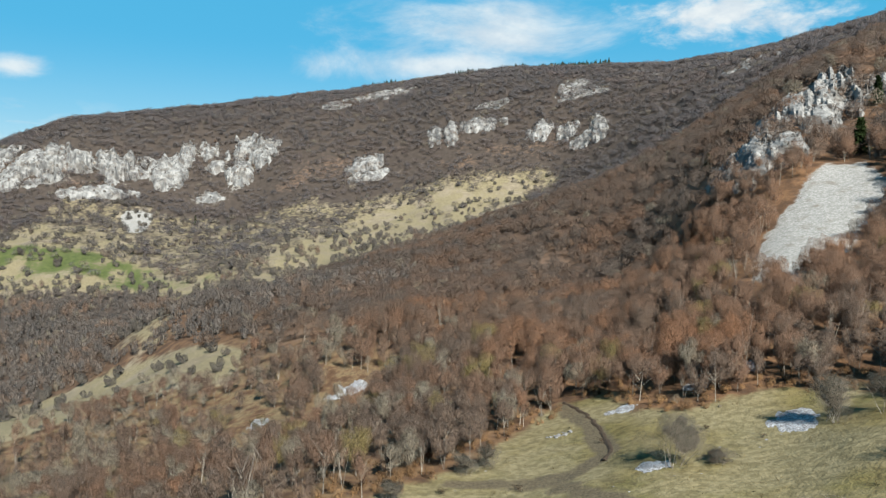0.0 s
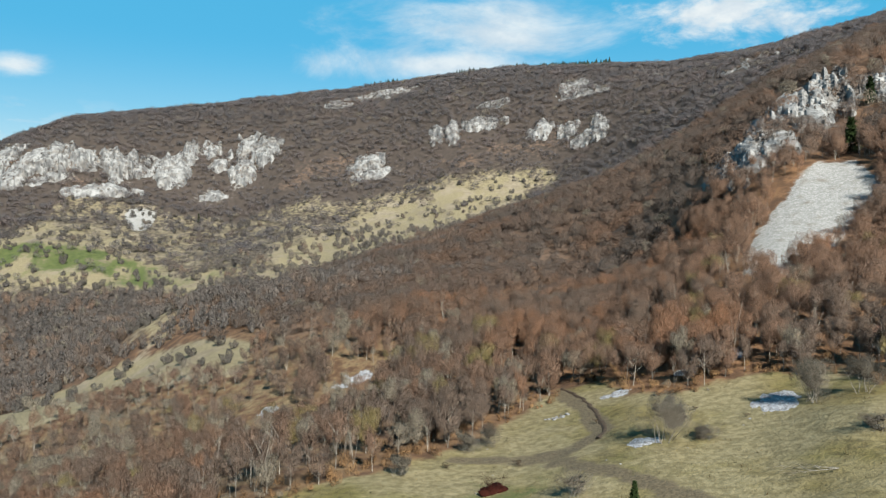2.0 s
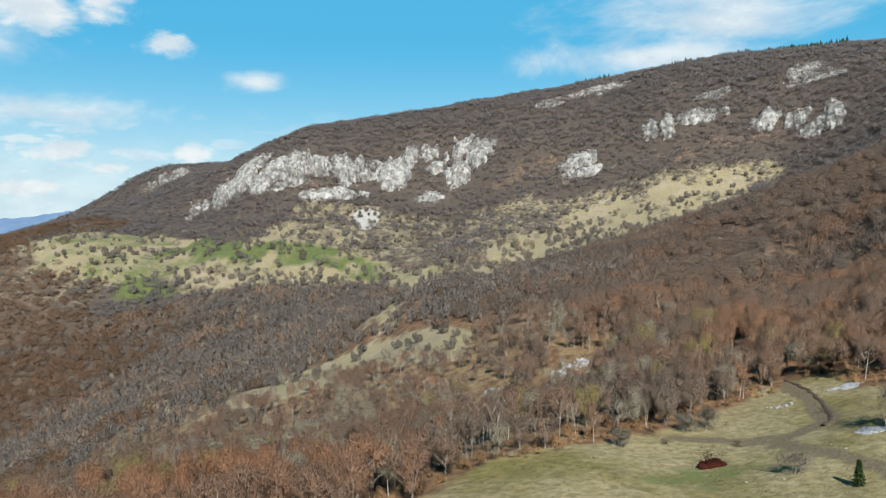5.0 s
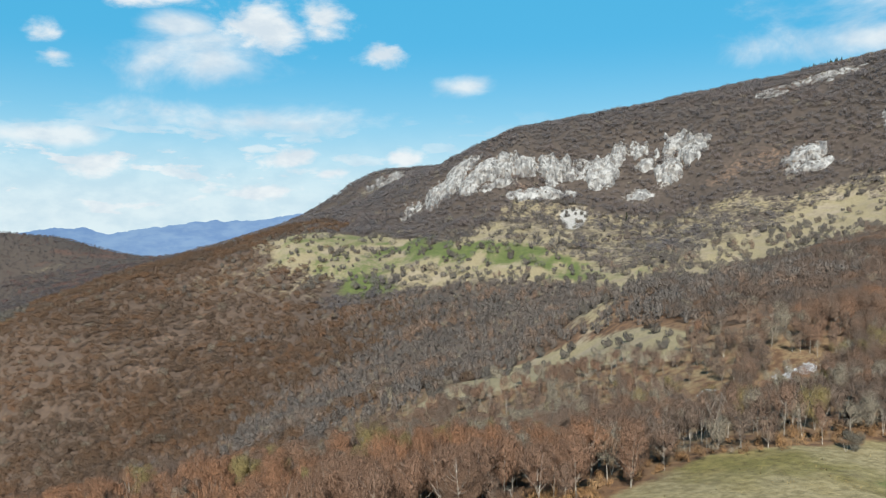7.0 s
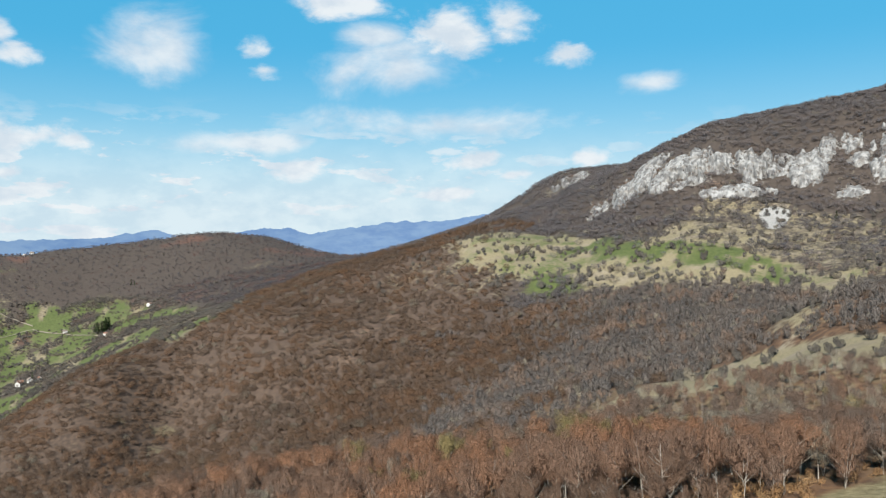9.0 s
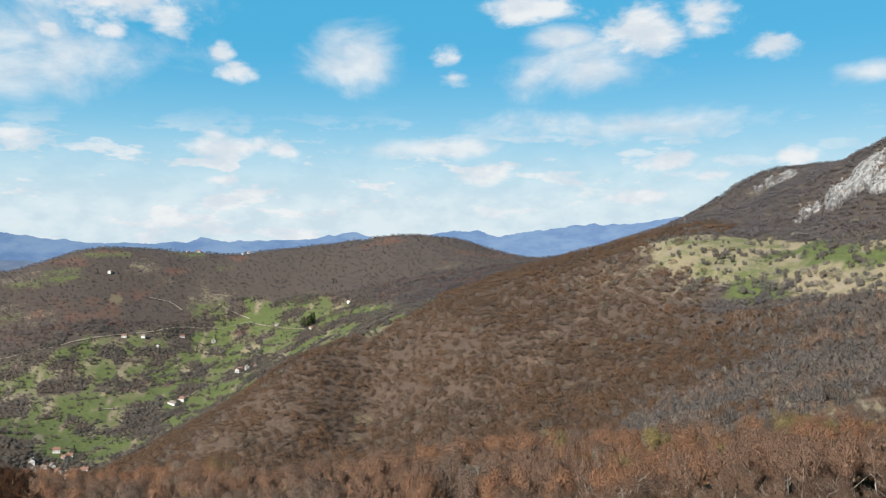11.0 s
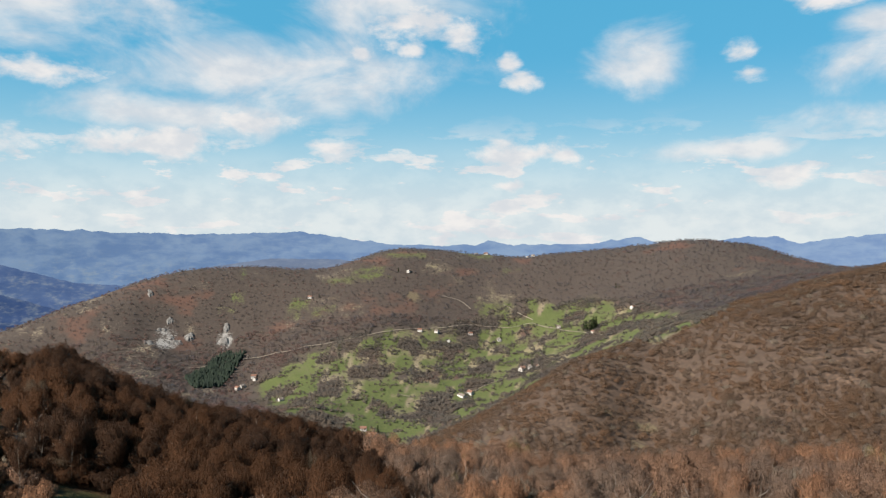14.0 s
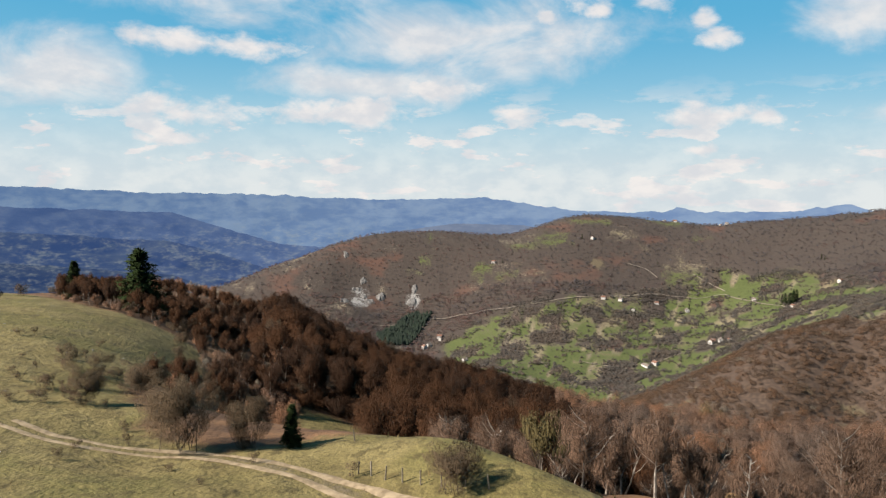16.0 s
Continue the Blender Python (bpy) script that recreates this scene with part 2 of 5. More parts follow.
MARK_VALUE = (LOOKOUT[2] + MARKS[:, 2] / 100 * MARKS[:, 1] - BASE_Z) / (MARKS[:, 1] + CORE)


def kernel(a, b):
    d2 = ((a[:, None, :] - b[None, :, :]) ** 2).sum(-1)
    return np.sqrt(d2 + 0.008)


SYSTEM = kernel(MARK_CHART, MARK_CHART)
SYSTEM[np.diag_indices(len(MARKS))] -= 0.008
SYSTEM = np.block([[SYSTEM, np.ones((len(MARKS), 1))], [np.ones((1, len(MARKS))), np.zeros((1, 1))]])
WEIGHTS = np.linalg.solve(SYSTEM, np.append(MARK_VALUE, 0.0))


def height(x, y):
    """The ground's height at arrays of places."""
    x, y = np.atleast_1d(np.asarray(x, float)), np.atleast_1d(np.asarray(y, float))
    dx, dy = x - LOOKOUT[0], y - LOOKOUT[1]
    reach, bearing = np.hypot(dx, dy), np.degrees(np.arctan2(-dx, dy))
    out = np.empty(len(x))
    for s in range(0, len(x), 20000):
        e = s + 20000
        k = kernel(chart(bearing[s:e], reach[s:e]), MARK_CHART)
        out[s:e] = (k @ WEIGHTS[:-1] + WEIGHTS[-1]) * (reach[s:e] + CORE) + BASE_Z
    near = np.clip(reach / 40.0, 0, 1)
    out = out * near + BASE_Z * (1 - near)
    out += (fbm(x / 9, y / 9, 3, 3) - 0.5) * 0.9
    rough = np.clip((reach - 250) / 900, 0, 1)
    out += (fbm(x / 70, y / 70, 8, 4) - 0.5) * (2.0 + 16 * rough)
    out += (fbm(x / 260, y / 260, 12, 3) - 0.5) * 16 * np.clip((reach - 700) / 1800, 0, 1)
    return out

# ---- materials ----
def material(name, rough=0.9):
    m = bpy.data.materials.new(name)
    m.use_nodes = True
    tree = m.node_tree
    shader = tree.nodes["Principled BSDF"]
    shader.inputs["Roughness"].default_value = rough
    shader.inputs["Specular IOR Level"].default_value = 0.2
    return m, tree, shader


def place(tree):
    return tree.nodes.new("ShaderNodeNewGeometry").outputs["Position"]


def field(tree, name):
    n = tree.nodes.new("ShaderNodeAttribute")
    n.attribute_name = name
    return n.outputs["Fac"]


def relief(tree, shader, value, strength, distance):
    n = node(tree, "ShaderNodeBump", Strength=strength, Distance=distance)
    wire(tree, value, n.inputs["Height"])
    wire(tree, n.outputs[0], shader.inputs["Normal"])


def ground_material():
    m, tree, shader = material("ground cover", 0.95)
    shader.inputs["Specular IOR Level"].default_value = 0.15
    at = place(tree)
    fine, mid, wide, tuft = grain(tree, at, 1.6, 5), grain(tree, at, 0.16, 5), grain(tree, at, 0.02, 5), grain(tree, at, 0.55, 6, 0.65)
    ragged = calc(tree, "MULTIPLY", calc(tree, "SUBTRACT", calc(tree, "ADD", mid, wide), 1.0), 1.1)
    ragged = calc(tree, "ADD", ragged, calc(tree, "MULTIPLY", calc(tree, "SUBTRACT", fine, 0.5), 0.5))

    def zone(name, soft=0.25):
        return span(tree, calc(tree, "ADD", field(tree, name), ragged), 0.5 - soft, 0.5 + soft)

    litter = blend(tree, span(tree, mid, 0.3, 0.7), (0.046, 0.026, 0.015), (0.125, 0.068, 0.034))
    litter = blend(tree, span(tree, fine, 0.42, 0.78, 0.0, 0.65), litter, (0.02669, 0.01586, 0.01112))
    # floor tone mixed in with growing range from the lookout
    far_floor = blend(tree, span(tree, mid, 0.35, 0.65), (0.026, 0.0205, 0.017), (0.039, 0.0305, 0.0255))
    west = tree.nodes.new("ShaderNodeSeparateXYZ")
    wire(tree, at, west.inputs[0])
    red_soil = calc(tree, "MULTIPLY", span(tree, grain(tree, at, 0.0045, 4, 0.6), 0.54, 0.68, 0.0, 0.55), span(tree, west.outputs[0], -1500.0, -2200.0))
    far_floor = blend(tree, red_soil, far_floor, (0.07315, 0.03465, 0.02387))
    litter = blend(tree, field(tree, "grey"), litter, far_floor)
    withered = blend(tree, span(tree, tuft, 0.35, 0.65), (0.05775, 0.04081, 0.0231), (0.1193, 0.08855, 0.05005))
    litter = blend(tree, calc(tree, "MULTIPLY", span(tree, mid, 0.36, 0.6), field(tree, "withered")), litter, withered)
    dry = blend(tree, span(tree, mid, 0.3, 0.72), (0.076, 0.061, 0.023), (0.122, 0.099, 0.041))
    close = calc(tree, "SUBTRACT", 1.0, field(tree, "grey"))
    dry = blend(tree, calc(tree, "MULTIPLY", span(tree, grain(tree, at, 0.05, 5, 0.6), 0.44, 0.62, 0.0, 0.6), calc(tree, "MULTIPLY", close, span(tree, west.outputs[1], 280.0, 230.0))), dry, (0.058, 0.057, 0.014))
    blades = grain(tree, at, 5.0, 4, 0.7)
    dry = blend(tree, span(tree, blades, 0.52, 0.66, 0.0, 0.65), dry, (0.0385, 0.02926, 0.01309))
    dry = blend(tree, span(tree, blades, 0.46, 0.34, 0.0, 0.55), dry, (0.140, 0.112, 0.045))
    dry = blend(tree, span(tree, fine, 0.5, 0.85, 0.0, 0.55), dry, (0.03781, 0.02593, 0.01247))
    dry = blend(tree, span(tree, tuft, 0.50, 0.64, 0.0, 0.75), dry, (0.040, 0.031, 0.012))
    dry = blend(tree, span(tree, tuft, 0.46, 0.32, 0.0, 0.5), dry, (0.130, 0.104, 0.040))
    dry = blend(tree, calc(tree, "MULTIPLY", calc(tree, "MAXIMUM", field(tree, "grey"), span(tree, west.outputs[1], 240.0, 320.0)), 0.85), dry, blend(tree, span(tree, calc(tree, "ADD", calc(tree, "MULTIPLY", wide, 0.5), calc(tree, "MULTIPLY", mid, 0.5)), 0.36, 0.62), (0.100, 0.083, 0.060), (0.150, 0.126, 0.096)))
    # paler grass tone mixed in northwards, in patches
    north_pale = calc(tree, "MULTIPLY", span(tree, west.outputs[1], 30.0, 110.0, 0.0, 0.8), span(tree, grain(tree, at, 0.035, 4, 0.6), 0.36, 0.56))
    dry = blend(tree, north_pale, dry, blend(tree, span(tree, tuft, 0.36, 0.62), (0.150, 0.127, 0.076), (0.092, 0.077, 0.042)))
    green = blend(tree, span(tree, mid, 0.3, 0.7), (0.030, 0.041, 0.012), (0.054, 0.063, 0.021))
    rubble = tree.nodes.new("ShaderNodeTexVoronoi")
    rubble.inputs["Scale"].default_value = 0.7
    wire(tree, at, rubble.inputs["Vector"])
    rock = blend(tree, span(tree, fine, 0.3, 0.7), (0.135, 0.132, 0.126), (0.225, 0.221, 0.214))
    rock = blend(tree, span(tree, rubble.outputs["Distance"], 0.25, 0.75, 0.0, 0.4), rock, (0.085, 0.081, 0.074))
    rock = blend(tree, span(tree, mid, 0.52, 0.72, 0.0, 0.6), rock, (0.08778, 0.07491, 0.05852))
    dirt = blend(tree, span(tree, fine, 0.3, 0.7), (0.046, 0.036, 0.022), (0.082, 0.066, 0.042))
    clay = blend(tree, span(tree, fine, 0.3, 0.7), (0.060, 0.038, 0.026), (0.098, 0.066, 0.046))
    colour = blend(tree, zone("grass"), litter, dry)
    colour = blend(tree, zone("green"), colour, green)
    colour = blend(tree, zone("stone", 0.12), colour, rock)
    colour = blend(tree, zone("dirt", 0.2), colour, dirt)
    colour = blend(tree, zone("clay", 0.2), colour, clay)
    wire(tree, colour, shader.inputs["Base Color"])
    relief(tree, shader, calc(tree, "ADD", fine, calc(tree, "MULTIPLY", mid, 2.0)), 0.6, 0.5)
    return m


def rock_material():
    m, tree, shader = material("limestone", 0.9)
    at = place(tree)
    tall = node(tree, "ShaderNodeMapping")
    tall.inputs["Scale"].default_value = (0.433, 0.433, 0.1299)
    wire(tree, at, tall.inputs["Vector"])
    streak, fine, wide = grain(tree, tall.outputs[0], 0.22, 6, 0.65), grain(tree, at, 0.9, 6, 0.6), grain(tree, at, 0.055, 5)
    colour = blend(tree, span(tree, streak, 0.36, 0.66), (0.062, 0.061, 0.061), (0.180, 0.178, 0.174))
    colour = blend(tree, span(tree, wide, 0.48, 0.64, 0.0, 0.4), colour, (0.095, 0.080, 0.065))
    colour = blend(tree, span(tree, fine, 0.56, 0.75, 0.0, 0.45), colour, (0.03681, 0.03031, 0.02165))
    wire(tree, colour, shader.inputs["Base Color"])
    relief(tree, shader, calc(tree, "ADD", fine, streak), 0.4, 1.0)
    return m


def both_sides(tree, shader, colour, share=0.24, shoots=0.0, gaps=0.57):
    """Fine twigs scatter light forwards as well as back; a spray of them is pierced by upright gaps. shoots: twigs to a metre."""
    through_light = tree.nodes.new("ShaderNodeBsdfTranslucent")
    wire(tree, colour, through_light.inputs["Color"])
    mix = tree.nodes.new("ShaderNodeMixShader")
    mix.inputs[0].default_value = share
    wire(tree, shader.outputs[0], mix.inputs[1])
    wire(tree, through_light.outputs[0], mix.inputs[2])
    last = mix
    if shoots:
        upright = node(tree, "ShaderNodeMapping")
        upright.inputs["Scale"].default_value = (shoots, shoots, shoots * 0.09)
        wire(tree, place(tree), upright.inputs["Vector"])
        last = tree.nodes.new("ShaderNodeMixShader")
        wire(tree, span(tree, grain(tree, upright.outputs[0], 1.0, 2.0, 0.6), gaps - 0.05, gaps + 0.05), last.inputs[0])
        wire(tree, tree.nodes.new("ShaderNodeBsdfTransparent").outputs[0], last.inputs[1])
        wire(tree, mix.outputs[0], last.inputs[2])
    wire(tree, last.outputs[0], tree.nodes["Material Output"].inputs["Surface"])


def twig_material(name, dark, light, warm, gain=1.3, shoots=2.0, pale=(0.085, 0.074, 0.060), gaps=0.57):
    m, tree, shader = material(name, 0.95)
    shader.inputs["Specular IOR Level"].default_value = 0.05
    dark, light, warm, pale = (tuple(v * gain for v in c) for c in (dark, light, warm, pale))
    tint = field(tree, "tint")
    wide = grain(tree, place(tree), 0.011, 4)
    drift = calc(tree, "MULTIPLY", calc(tree, "SUBTRACT", wide, 0.5), 1.4)
    colour = blend(tree, span(tree, calc(tree, "ADD", tint, drift), 0.05, 0.6), dark, light)
    colour = blend(tree, span(tree, calc(tree, "SUBTRACT", tint, drift), 0.5, 0.9), colour, warm)
    colour = blend(tree, span(tree, tint, 0.90, 0.92, 0.0, 0.9), colour, (0.135, 0.112, 0.048))
    colour = blend(tree, span(tree, tint, 0.94, 0.97, 0.0, 0.9), colour, pale)
    streak = node(tree, "ShaderNodeMapping")
    streak.inputs["Scale"].default_value = (shoots * 0.35, shoots * 0.35, shoots * 0.05)
    wire(tree, place(tree), streak.inputs["Vector"])
    fibre = grain(tree, streak.outputs[0], 1.0, 3.0, 0.6)
    colour = blend(tree, span(tree, fibre, 0.52, 0.68, 0.0, 0.55), colour, tuple(v * 0.45 for v in dark))
    colour = blend(tree, span(tree, fibre, 0.46, 0.32, 0.0, 0.3), colour, pale)
    wire(tree, colour, shader.inputs["Base Color"])
    both_sides(tree, shader, colour, 0.24, shoots, gaps)
    return m


def thing_twig_material(name, dark, light, shoots=6.0, gain=1.7, share=0.24, gaps=0.57):
    m, tree, shader = material(name, 0.95)
    shader.inputs["Specular IOR Level"].default_value = 0.05
    dark, light = (tuple(v * gain for v in c) for c in (dark, light))
    chance = tree.nodes.new("ShaderNodeObjectInfo").outputs["Random"]
    colour = blend(tree, calc(tree, "ADD", calc(tree, "MULTIPLY", chance, 0.7), calc(tree, "MULTIPLY", grain(tree, place(tree), 0.5, 3), 0.4), clamp=True), dark, light)
    wire(tree, colour, shader.inputs["Base Color"])
    both_sides(tree, shader, colour, share, shoots, gaps)
    return m


def bark_material(name, dark, light):
    m, tree, shader = material(name, 0.85)
    fine = grain(tree, place(tree), 2.2, 4)
    wire(tree, blend(tree, span(tree, fine, 0.35, 0.7), dark, light), shader.inputs["Base Color"])
    return m


def plain_material(name, dark, light, scale=1.0, rough=0.9):
    m, tree, shader = material(name, rough)
    fine = grain(tree, place(tree), scale, 5)
    wire(tree, blend(tree, span(tree, fine, 0.3, 0.7), dark, light), shader.inputs["Base Color"])
    relief(tree, shader, fine, 0.5, 0.2 / max(scale, 0.05))
    return m


GROUND, LIMESTONE = ground_material(), rock_material()
BROWN_TWIGS = twig_material("reddish brown twigs", (0.052, 0.036, 0.026), (0.062, 0.039, 0.025), (0.076, 0.043, 0.025), 1.17, 3.4, gaps=0.55)
SLOPE_TWIGS = twig_material("grey-brown twigs", (0.050, 0.040, 0.034), (0.060, 0.043, 0.034), (0.074, 0.046, 0.032), 1.36, 3.4, gaps=0.55)
NEAR_TWIGS = twig_material("reddish brown beech twigs", (0.058, 0.043, 0.034), (0.074, 0.046, 0.032), (0.095, 0.050, 0.029), 1.68, 11.0, gaps=0.575)
# beech twigs darkened in colour to stand in for shade on the north slope
SHADED_TWIGS = twig_material("red-brown twigs darkened for shade", (0.026, 0.0155, 0.0105), (0.036, 0.0195, 0.012), (0.050, 0.0245, 0.013), 0.85, 11.0, (0.050, 0.038, 0.030), 0.56)
GREY_TWIGS = twig_material("grey twigs", (0.045, 0.040, 0.037), (0.058, 0.0495, 0.044), (0.074, 0.051, 0.038), 1.6, 2.4, gaps=0.55)
# grey-blue twig tints stand in for distance haze over the far hills
HAZED_TWIGS = twig_material("far woods greyed for haze", (0.040, 0.037, 0.040), (0.052, 0.047, 0.048), (0.074, 0.044, 0.039), 1.2, 1.8, gaps=0.56)
HEDGE_TWIGS = twig_material("grey hedge twigs", (0.040, 0.036, 0.032), (0.052, 0.047, 0.041), (0.062, 0.050, 0.040), 1.25, 4.0, gaps=0.50)
OCHRE_TWIGS = twig_material("ochre withered shrubs", (0.080, 0.047, 0.024), (0.120, 0.070, 0.034), (0.140, 0.088, 0.044), 1.55, 9.0)
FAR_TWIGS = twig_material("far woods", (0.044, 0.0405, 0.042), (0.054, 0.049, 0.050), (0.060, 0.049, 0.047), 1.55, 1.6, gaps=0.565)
FAR_ROCK = plain_material("grey far rock", (0.05, 0.048, 0.045), (0.115, 0.111, 0.105), 0.12)
LEAFLESS = thing_twig_material("bare twigs", (0.038, 0.026, 0.019), (0.066, 0.042, 0.029), 16.0)
BUSH_TWIGS = thing_twig_material("bush twigs", (0.026, 0.019, 0.0125), (0.045, 0.033, 0.021), 18.0, gaps=0.565)
GREY_BUSH = thing_twig_material("grey bush twigs", (0.044, 0.038, 0.030), (0.066, 0.058, 0.046), 18.0, gaps=0.60)
PALE_BARK = bark_material("pale grey bark", (0.090, 0.079, 0.068), (0.220, 0.197, 0.168))
DARK_BARK = bark_material("dark bark", (0.02739, 0.02054, 0.01598), (0.05911, 0.04565, 0.03423))
NEEDLES = thing_twig_material("dark green needles", (0.005478, 0.01006, 0.004565), (0.01598, 0.0251, 0.008193), 0.0, 1.3, 0.1)
FAR_NEEDLES = plain_material("far conifers", (0.004, 0.0085, 0.006), (0.009, 0.016, 0.009), 0.05)
def snow_material():
    m, tree, shader = material("snow greyed for shade", 0.7)
    at = place(tree)
    speck, mid = grain(tree, at, 3.0, 5, 0.7), grain(tree, at, 0.5, 4)
    # blue-grey base stands in for shade on the snow; specks below are leaf litter
    colour = blend(tree, span(tree, mid, 0.3, 0.7), (0.19, 0.20, 0.22), (0.32, 0.33, 0.35))
    colour = blend(tree, span(tree, speck, 0.44, 0.56, 0.0, 0.9), colour, (0.04389, 0.03219, 0.02341))
    wire(tree, colour, shader.inputs["Base Color"])
    return m


SNOW = snow_material()
WHITE_BARK = bark_material("white birch bark", (0.1369, 0.1276, 0.1141), (0.2645, 0.2557, 0.2376))
GREEN_BUDS = thing_twig_material("yellow-green budding twigs", (0.028, 0.023, 0.011), (0.048, 0.038, 0.016))
DEAD_BRUSH = thing_twig_material("dark red dead brush", (0.012, 0.004, 0.003), (0.034, 0.008, 0.005), 0.0, 1.3)
WALLS = plain_material("white plaster", (0.27, 0.26, 0.24), (0.36, 0.35, 0.33), 0.8)
TILES = plain_material("red roof tiles", (0.085, 0.045, 0.032), (0.125, 0.068, 0.048), 1.4)
DULL_ROOF = plain_material("weathered grey roof", (0.07315, 0.05911, 0.05021), (0.1235, 0.1047, 0.09132), 1.4)
PANE = plain_material("dark window pane", (0.01369, 0.01598, 0.01826), (0.02282, 0.0251, 0.02739), 2.0, 0.2)
WEATHERED = plain_material("weathered grey wood", (0.09132, 0.07785, 0.05911), (0.1645, 0.1416, 0.1094), 6.0)
GRAVEL = plain_material("pale gravel road", (0.08778, 0.07491, 0.05852), (0.1463, 0.1258, 0.09948), 0.05)

# ---- ground cover, by outlines on the plan ----
OUTLINES = {
    "home_meadow": [(-40, 133), (-13, 148), (6, 171), (22, 200), (34, 217), (46, 214), (49, 190), (59, 180), (79, 184), (92, 172), (97, 150), (112, 128), (150, 60),
                    (140, -60), (90, -260), (-180, -330), (-175, -185), (-150, -160), (-150, -143), (-146, -131), (-128, -123), (-87, -116), (-66, -104), (-60, -94), (-66, -80), (-64, -66), (-56, -40), (-54, 40), (-52, 80)],
    "pale_field": [(214, 1372), (-86, 1369), (-175, 1280), (-259, 1143), (-207, 786), (-146, 743), (-108, 885), (-30, 917), (111, 1289)],
    "basin": [(-1121, 1109), (-1043, 1162), (-997, 1296), (-800, 1200), (-615, 1105), (-470, 1124), (-294, 987), (-223, 823), (-360, 951), (-545, 973), (-672, 1014), (-802, 955), (-898, 935)],
    "spur_grass": [(-244, 330), (-250, 380), (-300, 530), (-212, 500), (-160, 470), (-105, 405), (-98, 345), (-143, 372), (-177, 362), (-205, 322), (-225, 300)],
    "glade": [(-86, -100), (-108, -88), (-134, -93), (-134, -104), (-112, -108), (-90, -108)],
    "spur_strip": [(-206, 539), (-251, 813), (-230, 799), (-186, 531)],
}
CLEARINGS = [(-76, -92, 19, 19), (-103, -95, 15, 10), (-36, 285, 15, 22), (-68, 264, 10, 20), (-122, -100, 13, 10)]
OPEN_WOOD = [(-20, 150), (-60, 130), (-160, 150), (-300, 260), (-330, 400), (-220, 470), (-100, 420), (-20, 330), (10, 230)]
GREENS = {
    "upper": [(-914, 1185), (-841, 1239), (-608, 1092), (-480, 1124), (-324, 959), (-466, 1004), (-584, 1047), (-738, 1045)],
    "lower": [(-786, 905), (-780, 1004), (-707, 1016), (-711, 911)],
    "hollow": [(-6, 118), (4, 140), (22, 134), (14, 108)],
}
VALLEY = [(-2443, -246), (-2574, 14), (-2649, 408), (-2793, 764), (-2586, 990), (-2397, 1040), (-1805, 985), (-1440, 770), (-1402, 626), (-1900, 600), (-1788, 325), (-1693, 162), (-1697, -12), (-1851, -112)]
HILL_FIELDS = [(-3082, 190, 70, 110), (-3040, 60, 50, 90), (-2866, -110, 60, 50), (-2800, -40, 40, 60), (-3250, 330, 60, 120), (-3350, 700, 50, 90), (-2900, -330, 40, 60), (-3150, -300, 40, 70), (-2790, 640, 60, 70), (-2600, 900, 80, 90), (-3100, 760, 40, 60)]
SCREES = [[(173, 345), (187, 336), (175, 292), (156, 282), (131, 257), (115, 242), (106, 255), (122, 291), (142, 315)],
          [(-583, 1375), (-531, 1402), (-516, 1297), (-529, 1280)]]
STONY = [(-117, 1855, 70, 22), (-198, 1845, 50, 18), (278, 1604, 45, 25), (540, 1342, 45, 22), (-162, 1507, 55, 25), (-480, 1487, 50, 18), (-673, 1428, 55, 18), (-37, 294, 7, 8), (-68, 275, 5, 7), (-2720, -540, 75, 60), (-2790, -560, 40, 40), (-2720, -349, 22, 40)]
# limestone crags, placed to fit the camera's view: place, half width across the sight line, half depth along it, and
# how far they stand out
CLIFF = [(-707, 1501, 101, 47, 16), (-795, 1479, 70, 41, 14), (-828, 1449, 28, 43, 11), (-916, 1499, 93, 80, 15), (-1002, 1497, 33, 70, 13), (-659, 1506, 28, 44, 10), (-567, 1546, 53, 46, 12), (-521, 1599, 49, 37, 13),
         (-421, 1623, 38, 38, 13), (-409, 1553, 32, 40, 14), (-374, 1602, 33, 37, 12), (-662, 1428, 72, 21, 7), (-455, 1495, 40, 14, 6), (-163, 1515, 37, 32, 8), (-143, 1481, 51, 16, 5), (-1441, 2002, 74, 100, 10), (-610, 1520, 22, 20, 6), (-470, 1575, 20, 22, 6), (-760, 1440, 40, 18, 6)]
SPUR_ROCKS = [(159, 400, 11, 40, 4.5), (191, 451, 11, 40, 4.5), (215, 459, 16, 30, 6), (235, 457, 14, 42, 7), (258, 445, 13, 30, 6), (154, 414, 10, 36, 3.5), (173, 388, 12, 29, 4), (154, 372, 11, 9, 2.5), (209, 428, 12, 20, 4.5)]
RUST = [(-190, 1530, 140, 60), (40, 1460, 130, 45), (180, 1440, 90, 35), (-950, 720, 45, 80), (-990, 810, 40, 60), (-890, 635, 40, 55), (-300, 1480, 70, 30), (30, 420, 30, 40), (75, 560, 40, 60), (-80, 400, 25, 40), (-700, 1445, 60, 16)]
SCARS = [(-1121, 469, 15, 30), (-1076, 434, 13, 19), (-1152, 419, 9, 25), (-1201, 383, 11, 14), (-1201, 250, 9, 28), (-2890, 40, 8, 40), (-2760, 420, 9, 50), (-2860, 330, 8, 30)]
ROAD = [(-62, -118), (-59, -110), (-58, -104), (-59, -97), (-56, -89), (-52, -83), (-47, -77), (-38, -66), (-26, -50), (-8, -20), (10, 20), (26, 60), (40, 100)]
TRACK = [(34, 215), (37, 186), (36, 162), (27, 154), (21, 155)]
TRACK_2 = [(2, 158), (21, 152), (29, 136), (36, 122), (42, 108), (48, 90)]


def edge_distance(x, y, outline, closed=True):
    """Distance to an outline; negative inside a closed one."""
